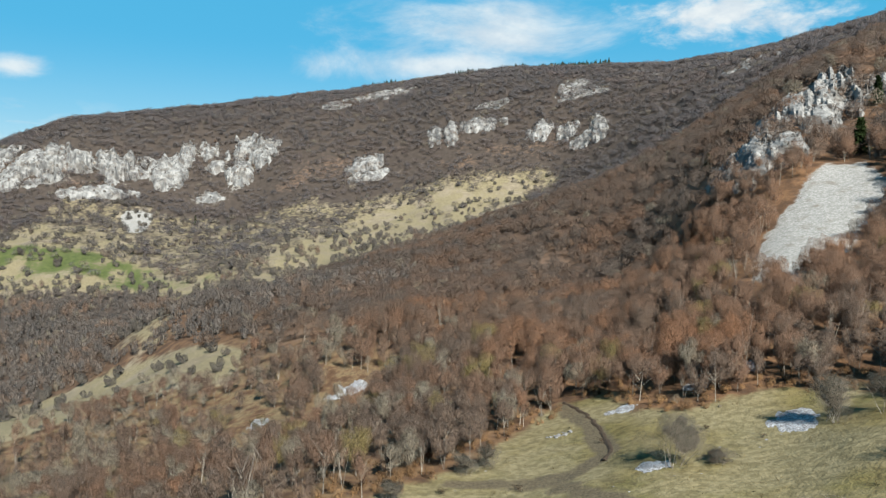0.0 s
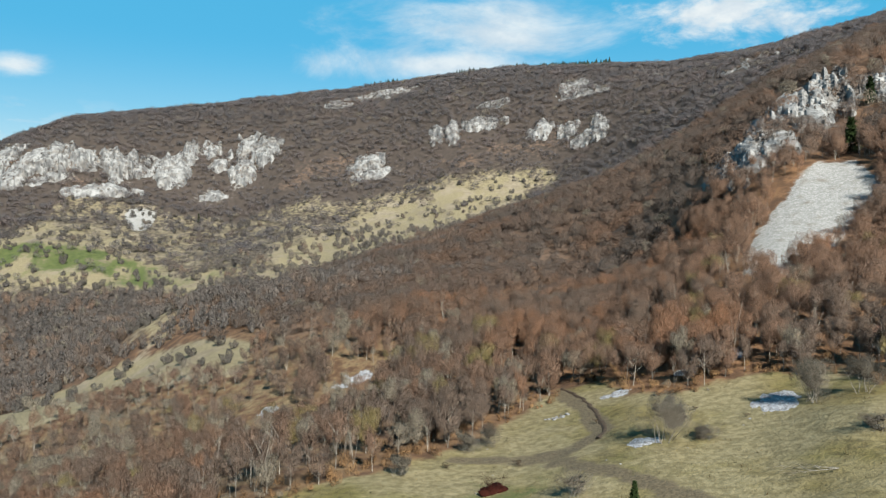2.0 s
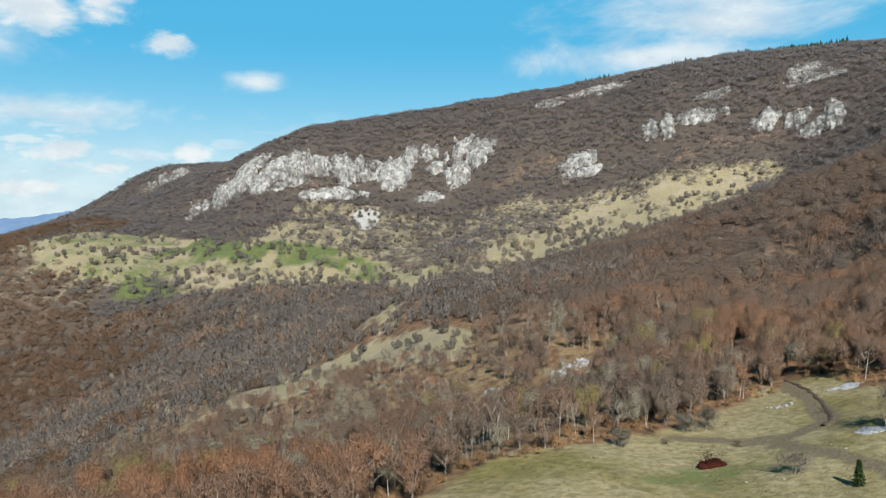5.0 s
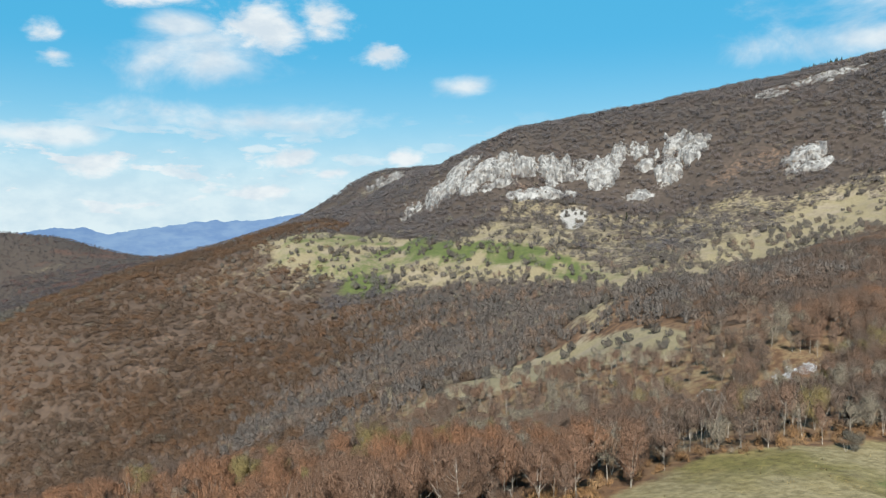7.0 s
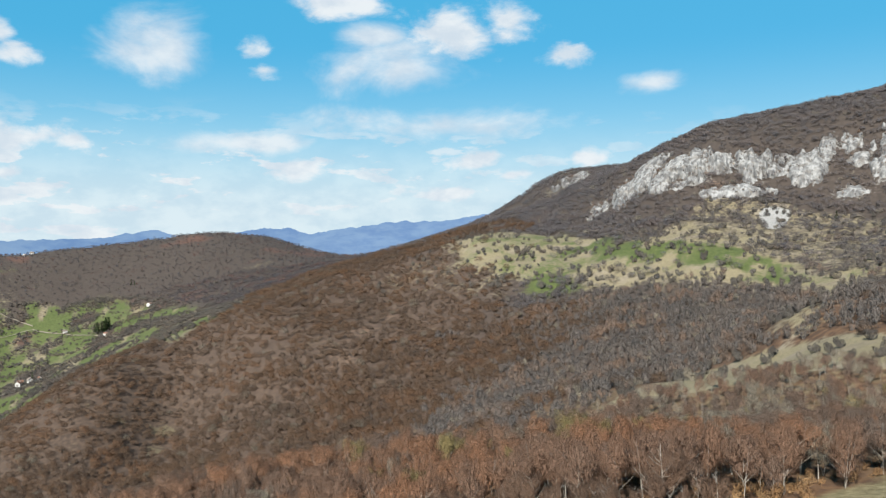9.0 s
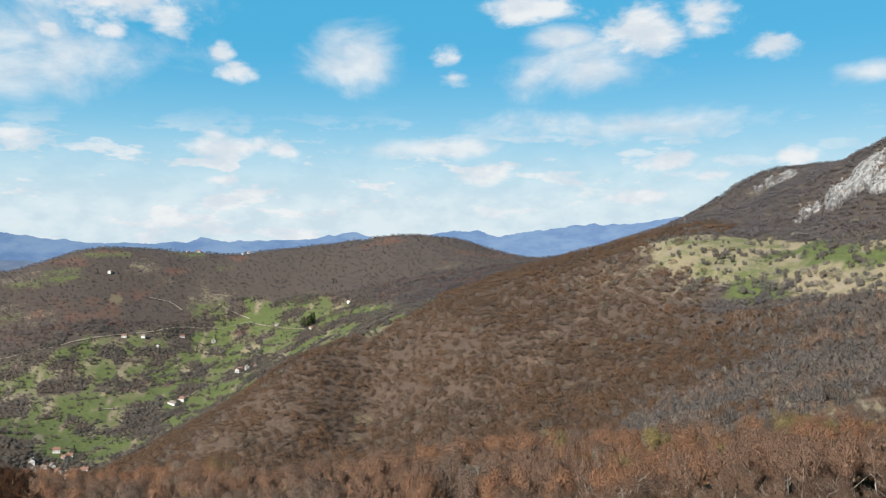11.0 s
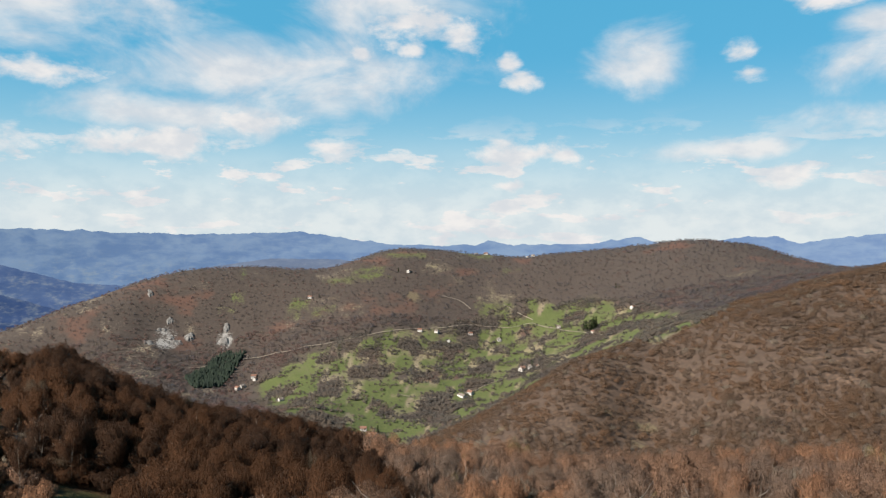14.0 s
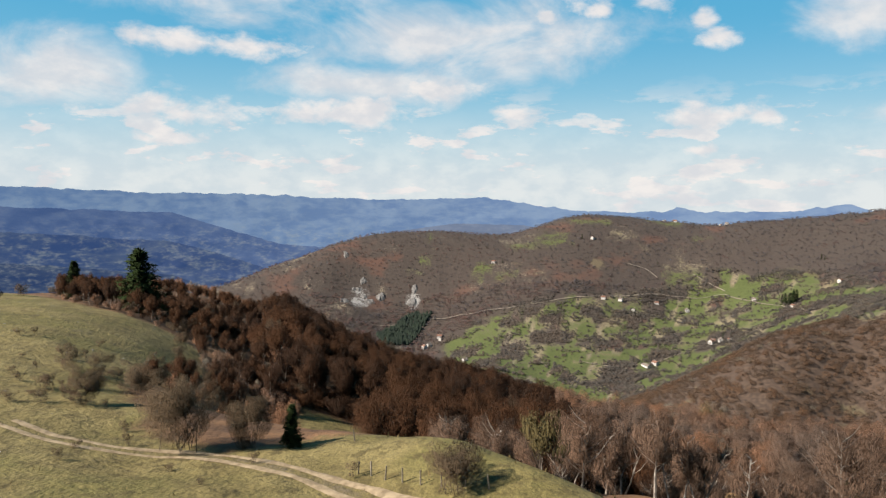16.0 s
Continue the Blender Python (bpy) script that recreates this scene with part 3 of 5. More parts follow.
    x, y = np.asarray(x, float), np.asarray(y, float)
    best, inside = np.full(x.shape, 1e9), np.zeros(x.shape, bool)
    pts = list(outline)
    pairs = zip(pts, pts[1:] + pts[:1]) if closed else zip(pts, pts[1:])
    for (x0, y0), (x1, y1) in pairs:
        ex, ey = x1 - x0, y1 - y0
        k = np.clip(((x - x0) * ex + (y - y0) * ey) / (ex * ex + ey * ey), 0, 1)
        best = np.minimum(best, np.hypot(x - x0 - k * ex, y - y0 - k * ey))
        if closed and y0 != y1:
            inside ^= ((y0 > y) != (y1 > y)) & (x < ex * (y - y0) / ey + x0)
    return np.where(inside, -best, best) if closed else best


def inside(x, y, outline, soft):
    return np.clip(0.5 - edge_distance(x, y, outline) / soft, 0, 1)


PLOTS = np.random.default_rng(5).uniform((-2900, -350), (-1350, 1000), (260, 2))


def plots(x, y):
    """Which plot of the valley a place lies in, and how far from the plot's hedge."""
    x = x + (fbm(x / 60, y / 60, 31) - 0.5) * 50
    y = y + (fbm(x / 60, y / 60, 32) - 0.5) * 50
    d = np.hypot(x[:, None] - PLOTS[None, :, 0], (y[:, None] - PLOTS[None, :, 1]))
    order = np.partition(d, 1, axis=1)
    return d.argmin(1), order[:, 1] - order[:, 0]


def covers(x, y):
    """Grass, green, stone, dirt, clay and withered, each from 0 to 1; grey rises with range from the lookout, less on
    the western spur.
    """
    reach = np.hypot(x - LOOKOUT[0], y - LOOKOUT[1])
    grass, green, stone, dirt, clay = (np.zeros(len(x)) for _ in range(5))
    far = np.clip((reach - 330) / 300, 0, 1)
    wx, wy = x + (fbm(x / 55, y / 55, 35, 4) - 0.5) * 130 * far, y + (fbm(x / 55, y / 55, 36, 4) - 0.5) * 130 * far
    for name, line in OUTLINES.items():
        grass = np.maximum(grass, inside(x, y, line, 12) * 1.2 if name == "spur_grass" else inside(wx, wy, line, 8 if name in ("home_meadow", "glade") else 40))
    for name, line in GREENS.items():
        green = np.maximum(green, inside(wx, wy, line, 10 if name == "hollow" else 50) * (0.5 if name == "hollow" else 1.0))
    green = np.maximum(green, inside(wx, wy, OUTLINES["basin"], 60) * 0.52)
    shrubby = ((x > -700) & (x < 150) & (y > 950) & (y < 1420)) * 0.47 + ((x > -1150) & (x < -500) & (y > 880) & (y < 1250)) * 0.25
    grass = np.maximum(grass, shrubby)
    vale = inside(x, y, VALLEY, 120)
    some = np.nonzero(vale > 0.05)[0]
    if len(some):
        which, gap = plots(x[some], y[some])
        lush = np.random.default_rng(9).uniform(0.55, 1.25, len(PLOTS))[which]
        open_land = np.clip((0.62 - fbm(x[some] / 70, y[some] / 70, 68, 3)) * 10, 0, 1)
        ragged = np.clip(vale[some] * 2 - 0.6 + (fbm(x[some] / 90, y[some] / 90, 69, 4) - 0.5) * 1.6, 0, 1) * open_land
        green[some] = np.maximum(green[some], ragged * lush * np.clip(gap / 9, 0, 1))
        grass[some] = np.maximum(grass[some], ragged * 0.75)
    hx, hy = x + (fbm(x / 80, y / 80, 41, 4) - 0.5) * 150, y + (fbm(x / 80, y / 80, 42, 4) - 0.5) * 150
    for cx, cy, rx, ry in HILL_FIELDS:
        here = np.clip((1.1 - np.maximum(np.abs(hx - cx) / rx, np.abs(hy - cy) / ry)) * 2.5, 0, 1)
        grass, green = np.maximum(grass, here * 0.36), np.maximum(green, here * 0.52)
    patchy = np.clip((fbm(x / 120, y / 120, 40) - 0.60) * 9, 0, 1) * (reach > 2200)
    grass = np.maximum(grass, patchy * 0.35)
    for line in SCREES:
        stone = np.maximum(stone, inside(x, y, line, 10) * 1.2)
    for cx, cy, rx, ry in STONY:
        d = np.hypot((x - cx) / rx, (y - cy) / ry)
        stone = np.maximum(stone, np.clip(1.1 - d, 0, 1) * (1.0 if cx < -2000 or rx <= 20 else 0.72))
    for cx, cy, rx, ry, _ in CLIFF:
        stone = np.maximum(stone, np.clip(1.25 - np.hypot((x - cx) / rx, (y - cy) / ry) * 0.8, 0, 1) * 0.42)
    for cx, cy, rx, ry, _ in SPUR_ROCKS:
        stone = np.maximum(stone, np.clip(1.25 - np.hypot((x - cx) / rx, (y - cy) / ry) * 0.75, 0, 1) * 0.6)
    for cx, cy, rx, ry in SCARS:
        dirt = np.maximum(dirt, np.clip(1.15 - np.hypot((x - cx) / rx, (y - cy) / ry) * 0.8, 0, 1))
    for cx, cy, rx, ry in RUST:
        clay = np.maximum(clay, np.clip(1.2 - np.hypot((x - cx) / rx, (y - cy) / ry), 0, 1) * 0.48)
    road = edge_distance(x, y, ROAD, False)
    dirt = np.maximum(dirt, np.clip(1.0 - road / 2.4, 0, 1) * 0.55)
    for line in (TRACK, TRACK_2):
        dirt = np.maximum(dirt, np.clip(1.3 - edge_distance(x, y, line, False) / 3.4, 0, 0.95))
    turn = np.degrees(np.arctan2(-x, y + 35))
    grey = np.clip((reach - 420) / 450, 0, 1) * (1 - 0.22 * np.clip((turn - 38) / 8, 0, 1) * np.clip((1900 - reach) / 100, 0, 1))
    green *= np.where(reach < 1700, np.clip((fbm(x / 40, y / 40, 37, 3) - 0.27) * 6, 0, 1), 1.0)
    return {"withered": inside(x, y, OPEN_WOOD, 60), "grass": grass, "green": green, "stone": stone, "dirt": dirt, "clay": clay, "grey": grey}


def sheet_mesh(name, xs, ys, zs, loop, materials):
    """A mesh from a lattice of places (rows by columns)."""
    rows, cols = xs.shape
    co = np.stack([xs, ys, zs], -1).reshape(-1, 3)
    i = np.arange(rows * cols).reshape(rows, cols)
    if loop:
        i = np.concatenate([i, i[:, :1]], 1)
    quads = np.stack([i[:-1, :-1], i[:-1, 1:], i[1:, 1:], i[1:, :-1]], -1).reshape(-1, 4)[:, ::-1]
    me = bpy.data.meshes.new(name)
    me.vertices.add(len(co))
    me.vertices.foreach_set("co", co.ravel())
    me.loops.add(quads.size)
    me.loops.foreach_set("vertex_index", quads.ravel())
    me.polygons.add(len(quads))
    me.polygons.foreach_set("loop_start", np.arange(0, quads.size, 4))
    me.update(calc_edges=True)
    me.polygons.foreach_set("use_smooth", np.ones(len(quads), bool))
    for m in materials:
        me.materials.append(m)
    return me


def build_ground():
    fine = np.arange(-36, 152, 0.38)
    bearing = np.radians(np.concatenate([fine, np.arange(152, 324, 3.0)]))
    reach = np.concatenate([[0.5], np.geomspace(8, 4960, 250)])
    rr, aa = np.meshgrid(reach, bearing, indexing="ij")
    xs, ys = LOOKOUT[0] - np.sin(aa) * rr, LOOKOUT[1] + np.cos(aa) * rr
    zs = height(xs.ravel(), ys.ravel()).reshape(xs.shape)
    me = sheet_mesh("ground", xs, ys, zs, True, [GROUND])
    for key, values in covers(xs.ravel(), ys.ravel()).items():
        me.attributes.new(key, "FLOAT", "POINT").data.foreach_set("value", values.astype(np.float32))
    tagged(new("ground", me), "hilly ground of dry grass, leaf litter, green plots and scree", "ground", kind="structure")


build_ground()

# ---- the far ranges, a backdrop beyond the last hills ----
# bearing (left of north) and height over the horizon of their crest, in degrees
FAR_CREST = [(20, 0.6), (35.8, 1.1), (40.8, 1.2), (45.1, 0.6), (48.5, 0.6), (52.7, 0.1), (55.0, -0.3), (56.5, 0.2), (58.0, 0.2), (60.5, -0.1), (63.6, -0.3), (66.3, 0.2), (69.0, -0.35),
             (75.3, -0.45), (76.0, -0.3), (76.8, -0.05), (77.7, -0.45), (80, -0.5), (83.6, -0.45), (86.6, -0.1), (90.8, 0.5), (97.2, 0.3), (101.4, 0.3), (107.5, 0.6), (113.4, 0.6), (118.8, 0.75), (123.8, 0.9), (130, 1.0), (150, 0.8)]


# nearer ranges that step down into the valley: crest as above, range, how far the sheet reaches down, and its two
# haze-blue tints
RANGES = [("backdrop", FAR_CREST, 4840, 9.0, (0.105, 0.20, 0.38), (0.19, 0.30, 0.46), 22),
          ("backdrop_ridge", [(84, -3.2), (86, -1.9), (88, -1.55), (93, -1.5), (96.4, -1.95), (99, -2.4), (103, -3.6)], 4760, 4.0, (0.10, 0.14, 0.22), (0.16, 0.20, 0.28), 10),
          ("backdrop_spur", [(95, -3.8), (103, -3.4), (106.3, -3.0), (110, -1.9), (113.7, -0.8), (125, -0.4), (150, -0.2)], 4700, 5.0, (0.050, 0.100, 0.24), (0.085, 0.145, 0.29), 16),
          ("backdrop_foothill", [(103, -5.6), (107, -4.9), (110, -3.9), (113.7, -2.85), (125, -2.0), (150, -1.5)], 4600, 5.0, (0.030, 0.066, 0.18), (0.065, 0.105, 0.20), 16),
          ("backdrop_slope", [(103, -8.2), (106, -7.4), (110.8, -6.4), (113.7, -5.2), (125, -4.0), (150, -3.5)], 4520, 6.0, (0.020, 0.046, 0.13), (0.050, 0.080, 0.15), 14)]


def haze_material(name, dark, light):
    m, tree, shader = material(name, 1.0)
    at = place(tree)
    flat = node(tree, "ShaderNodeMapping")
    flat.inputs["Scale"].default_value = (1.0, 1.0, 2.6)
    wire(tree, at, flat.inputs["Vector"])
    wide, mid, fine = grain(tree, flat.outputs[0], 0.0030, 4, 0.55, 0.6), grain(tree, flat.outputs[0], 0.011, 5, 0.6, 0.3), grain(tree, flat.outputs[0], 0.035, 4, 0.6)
    # distance haze over the woods is put into these two blues
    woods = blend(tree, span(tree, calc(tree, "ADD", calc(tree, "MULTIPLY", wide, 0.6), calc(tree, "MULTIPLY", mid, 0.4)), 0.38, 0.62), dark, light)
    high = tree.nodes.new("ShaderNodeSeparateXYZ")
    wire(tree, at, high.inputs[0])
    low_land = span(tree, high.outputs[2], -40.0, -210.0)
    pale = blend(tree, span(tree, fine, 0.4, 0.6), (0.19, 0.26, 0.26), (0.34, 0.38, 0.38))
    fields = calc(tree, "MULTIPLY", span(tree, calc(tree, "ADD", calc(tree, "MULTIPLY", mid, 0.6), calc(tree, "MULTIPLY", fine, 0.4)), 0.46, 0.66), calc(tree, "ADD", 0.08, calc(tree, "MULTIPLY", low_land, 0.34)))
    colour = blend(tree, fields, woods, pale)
    # the sheets glow: emission stands in for daylight and haze on them
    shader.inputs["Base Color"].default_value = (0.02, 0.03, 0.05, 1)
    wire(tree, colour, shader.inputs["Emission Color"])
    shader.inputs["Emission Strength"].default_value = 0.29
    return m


def build_backdrop():
    for k, (name, rows, far, drop, dark, light, rough) in enumerate(RANGES):
        bearing = np.arange(rows[0][0], rows[-1][0] + 0.01, 0.15)
        crest = np.interp(bearing, [b for b, _ in rows], [h for _, h in rows])
        steps = np.linspace(0, 1, 26)
        ss, bb = np.meshgrid(steps, bearing, indexing="ij")
        reach = far - 70 * (1 - ss) + (fbm(bb / 2.5, ss * 5, 51 + k) - 0.5) * 60 * (1 - ss)
        top = LOOKOUT[2] - 8 + np.tan(np.radians(crest)) * far + (fbm(bearing * 1.4, bearing * 0, 53 + k) - 0.5) * rough + (fbm(bearing * 9, bearing * 0, 57 + k) - 0.5) * rough * 0.35
        low = top - np.tan(np.radians(drop)) * far
        zs = low[None, :] + (top - low)[None, :] * ss**0.8 + (fbm(bb * 0.7, ss * 4, 55 + k) - 0.5) * 60 * ss * (1 - ss)
        xs, ys = LOOKOUT[0] - np.sin(np.radians(bb)) * reach, LOOKOUT[1] + np.cos(np.radians(bb)) * reach
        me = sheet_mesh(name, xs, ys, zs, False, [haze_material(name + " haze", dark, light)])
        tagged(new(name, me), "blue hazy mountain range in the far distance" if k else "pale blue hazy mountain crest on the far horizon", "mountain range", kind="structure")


build_backdrop()

# ---- trees ----
def random_way(rng, up=0.3, n=1):
    v = rng.normal(size=(n, 3))
    v[:, 2] += up
    return v / np.linalg.norm(v, axis=1, keepdims=True)


def slivers(base, way, length, width, rng, face=None):
    """Thin pointed triangles: arrays of base points, ways, lengths and widths; they may face one way each."""
    side = np.cross(way, rng.normal(size=way.shape) if face is None else face + rng.normal(0, 0.4, way.shape))
    side /= np.linalg.norm(side, axis=1, keepdims=True) + 1e-9
    tri = np.stack([base - side * width[:, None] / 2, base + side * width[:, None] / 2, base + way * length[:, None]], 1)
    return tri


def tube(points, radii, sides):
    """Quads as pairs of triangles round a bent, tapering limb."""
    points, radii = np.asarray(points, float), np.asarray(radii, float)
    ang = np.linspace(0, 2 * np.pi, sides, endpoint=False)
    rings = []
    for k, p in enumerate(points):
        t = points[min(k + 1, len(points) - 1)] - points[max(k - 1, 0)]
        t = t / (np.linalg.norm(t) + 1e-9)
        a = np.cross(t, (0.31, 0.95, 0.05))
        a /= np.linalg.norm(a) + 1e-9
        b = np.cross(t, a)
        rings.append(p + radii[k] * (np.cos(ang)[:, None] * a + np.sin(ang)[:, None] * b))
    tris = []
    for r0, r1 in zip(rings, rings[1:]):
        for k in range(sides):
            j = (k + 1) % sides
            tris.append((r0[k], r0[j], r1[j]))
            tris.append((r0[k], r1[j], r1[k]))
    return np.array(tris)


def bare_tree(seed, tall, broad, stems, limbs, twigs, width, sides=5, low=0.35, apart=False):
    """Wood and twigs of a leafless tree as triangles, its foot at the origin."""
    rng = np.random.default_rng(seed)
    wood, base, way, length = [], [], [], []
    stem_wood = []
    for s in range(stems):
        stem_wood.append(len(wood))
        lean = rng.normal(0, 0.05 if stems == 1 else 0.30, 2)
        foot = rng.normal(0, 0.02 if stems == 1 else 0.10 * broad, 2)
        grown = tall * (1.0 if s == 0 else rng.uniform(0.7, 1.0))
        hs = np.array([0, 0.3, 0.6, 0.93]) * grown
        bend = rng.normal(0, 0.02 * grown, (4, 2))
        spine = np.stack([foot[0] + lean[0] * hs + bend[:, 0] * (hs > 0), foot[1] + lean[1] * hs + bend[:, 1] * (hs > 0), hs], -1)
        thick = 0.017 * tall / stems**0.45
        wood.append(tube(spine, thick * np.array([1.25, 0.85, 0.5, 0.12]), sides))
        for _ in range(max(2, limbs // stems)):
            k = rng.uniform(low, 0.95)
            start = np.array([np.interp(k * grown, hs, spine[:, c]) for c in range(3)])
            turn = rng.uniform(0, 2 * np.pi)
            out = broad * 0.5 * (1.25 - 0.75 * k) * rng.uniform(0.65, 1.1)
            rise = out * rng.uniform(0.5, 1.3)
            mid = start + np.array([np.cos(turn) * out * 0.5, np.sin(turn) * out * 0.5, rise * 0.35])
            tip = start + np.array([np.cos(turn) * out, np.sin(turn) * out, rise])
            wood.append(tube([start, mid, tip], thick * np.array([0.42, 0.26, 0.07]), 3))
            n = max(2, twigs // limbs)
            f = rng.uniform(0.25, 1.05, n)
            at = start + (mid - start) * np.minimum(f * 2, 1)[:, None] + (tip - mid) * np.maximum(f * 2 - 1, 0)[:, None]
            at = at + rng.normal(0, 0.05 * broad, (n, 3))
            base.append(at)
            out_way = np.array([np.cos(turn), np.sin(turn), 0.75])
            way.append(out_way * 0.8 + random_way(rng, 0.35, n))
            length.append(rng.uniform(0.09, 0.24, n) * tall)
    base, way, length = np.concatenate(base), np.concatenate(way), np.concatenate(length)
    way /= np.linalg.norm(way, axis=1, keepdims=True)
    crown = slivers(base, way, length, width * rng.uniform(0.6, 1.4, len(base)), rng)
    if apart:
        return [np.concatenate(wood[a:b]) for a, b in zip(stem_wood, stem_wood[1:] + [len(wood)])], crown
    return np.concatenate(wood), crown


def conifer(seed, tall, broad, tiers, boughs, needles, width):
    """Trunk and drooping needle boughs of a spruce or pine as triangles."""
    rng = np.random.default_rng(seed)
    wood = [tube([(0, 0, 0), (0, 0, tall * 0.5), (0, 0, tall * 0.98)], np.array([0.02, 0.013, 0.003]) * tall, 6)]
    base, way, length = [], [], []
    for k in range(tiers):
        f = 0.10 + 0.86 * k / max(tiers - 1, 1)
        for _ in range(boughs):
            turn = rng.uniform(0, 2 * np.pi)
            out = broad * 0.5 * (1.02 - f) ** 0.75 * rng.uniform(0.55, 1.15)
            start = np.array([0, 0, tall * f + rng.normal(0, 0.01 * tall)])
            tip = start + np.array([np.cos(turn) * out, np.sin(turn) * out, out * rng.uniform(-0.35, 0.15)])
            wood.append(tube([start, tip], [0.004 * tall, 0.001 * tall], 3))
            u = rng.uniform(0.1, 1.0, needles)
            base.append(start + (tip - start) * u[:, None] + rng.normal(0, 0.012 * tall, (needles, 3)))
            way.append(np.array([np.cos(turn), np.sin(turn), -0.15]) + random_way(rng, -0.1, needles) * 0.9)
            length.append(rng.uniform(0.035, 0.085, needles) * tall)
    base, way, length = np.concatenate(base), np.concatenate(way), np.concatenate(length)
    way /= np.linalg.norm(way, axis=1, keepdims=True)
    return np.concatenate(wood), slivers(base, way, length, width * rng.uniform(0.6, 1.4, len(base)), rng)


def rounded(tris, tall=1.0):
    """The way each twig of a crown looks out of the crown's rounded mass."""
    aim = tris.mean(1) - np.array([0.0, 0.0, 0.36 * tall])
    aim /= np.linalg.norm(aim, axis=1, keepdims=True) + 1e-9
    return np.repeat((aim * 0.75 + np.array([0.0, 0.0, 0.55]))[:, None, :], 3, 1)


def triangle_mesh(name, groups, tint=None, aims=None):
    """A mesh of loose triangles. groups: pairs of triangles (n, 3, 3) and a material. aims: soft normals, or None, for each group."""
    tris = np.concatenate([g for g, _ in groups])
    face = np.cross(tris[:, 1] - tris[:, 0], tris[:, 2] - tris[:, 0])
    face /= np.linalg.norm(face, axis=1, keepdims=True) + 1e-12
    normals = np.repeat(face[:, None, :], 3, 1)
    if aims is not None:
        aim = np.concatenate([np.zeros(g.shape) if a is None else a for a, (g, _) in zip(aims, groups)])
        turned = np.einsum("ij,ij->i", face, aim.mean(1)) < 0
        tris[turned] = tris[turned][:, [0, 2, 1]]
        aim[turned] = aim[turned][:, [0, 2, 1]]
        face[turned] *= -1
        normals = face[:, None, :] * 0.12 + aim
        normals /= np.linalg.norm(normals, axis=2, keepdims=True) + 1e-12
    me = bpy.data.meshes.new(name)
    n = len(tris)
    me.vertices.add(n * 3)
    me.vertices.foreach_set("co", tris.reshape(-1).astype(np.float32))
    me.loops.add(n * 3)
    me.loops.foreach_set("vertex_index", np.arange(n * 3, dtype=np.int32))
    me.polygons.add(n)
    me.polygons.foreach_set("loop_start", np.arange(0, n * 3, 3, dtype=np.int32))
    me.polygons.foreach_set("material_index", np.concatenate([np.full(len(g), k, np.int32) for k, (g, _) in enumerate(groups)]))
    for _, m in groups:
        me.materials.append(m)
    if tint is not None:
        me.attributes.new("tint", "FLOAT", "POINT").data.foreach_set("value", np.repeat(tint, 3).astype(np.float32))
    me.attributes.new("custom_normal", "FLOAT_VECTOR", "POINT").data.foreach_set("vector", normals.ravel().astype(np.float32))
    me.update(calc_edges=True)
    return me


def tree_thing(name, wood, crown, bark, leaf, label, category, group="", wood_name="trunk", crown_name="crown", ways=None):
    root = tagged(new(name), label, category, group)
    stems = wood if isinstance(wood, list) else [wood]
    for part_name, tris, m in [(wood_name, s, bark) for s in stems] + [(crown_name, crown, leaf)]:
        aim = (rounded(tris, tris[..., 2].max()) if ways is None else ways) if tris is crown else None
        ob = new(part_name, triangle_mesh(part_name, [(tris, m)], None, [aim]))
        ob.parent = root
    return root


def scatter(seed, spacing, near, far, bearings=(-36, 128), jitter=0.95):
    """Places for trees, about one to a square of that spacing, in a ring round the lookout."""
    rng = np.random.default_rng(seed)
    ticks = np.arange(-far, far, spacing)
    gx, gy = np.meshgrid(ticks, ticks)
    gx, gy = gx.ravel() + rng.uniform(-0.5, 0.5, gx.size) * spacing * jitter, gy.ravel() + rng.uniform(-0.5, 0.5, gy.size) * spacing * jitter
    reach, turn = np.hypot(gx, gy), np.degrees(np.arctan2(-gx, gy))
    keep = (reach >= near) & (reach < far) & (turn > bearings[0]) & (turn < bearings[1])
    return gx[keep] + LOOKOUT[0], gy[keep] + LOOKOUT[1], rng


def wooded(x, y, rng):
    """Which places carry a tree."""
    c = covers(x, y)
    reach = np.hypot(x - LOOKOUT[0], y - LOOKOUT[1])
    chance = np.ones(len(x))
    chance -= np.clip(c["grass"] * 1.35 + (fbm(x / 45, y / 45, 61) - 0.5) * 0.5 * (c["grass"] > 0.1) * (reach > 300), 0, 1) * 0.94
    chance = np.minimum(chance, 1 - np.clip(c["stone"] * 1.5, 0, 0.97))
    chance = np.minimum(chance, 1 - np.clip(c["dirt"] + c["clay"] * 0.9, 0, 1))
    chance = np.where((reach < 300) & (c["grass"] > 0.5), 0, chance)
    for cx, cy, rx, ry in CLEARINGS:
        chance = np.where(np.hypot((x - cx) / rx, (y - cy) / ry) < 1 + (fbm(x / 8, y / 8, 89, 2) - 0.5) * 0.6, 0, chance)
    chance = np.where(edge_distance(x, y, SCREES[0]) < 1.5, 0, chance)
    chance *= 1 - 0.42 * inside(x, y, OPEN_WOOD, 60)
    chance = np.where(edge_distance(x, y, OUTLINES["spur_grass"]) + (fbm(x / 20, y / 20, 88, 3) - 0.5) * 40 < -2, chance * 0.12, chance)
    chance = np.where((np.degrees(np.arctan2(13 - x, y + 67)) > 120.5) & (reach < 600), 0, chance)
    vale = inside(x, y, VALLEY, 120)
    gaps = fbm(x / 28, y / 28, 66, 3)
    chance *= np.where(reach < 330, np.clip((gaps - 0.24) * 8, 0.4, 1), np.clip((gaps - 0.30) * 8, 0.5, 1))
    chance = np.where((vale > 0.3) | (edge_distance(x, y, PLANTATION) < 6), 0, chance)
    return rng.uniform(0, 1, len(x)) < chance


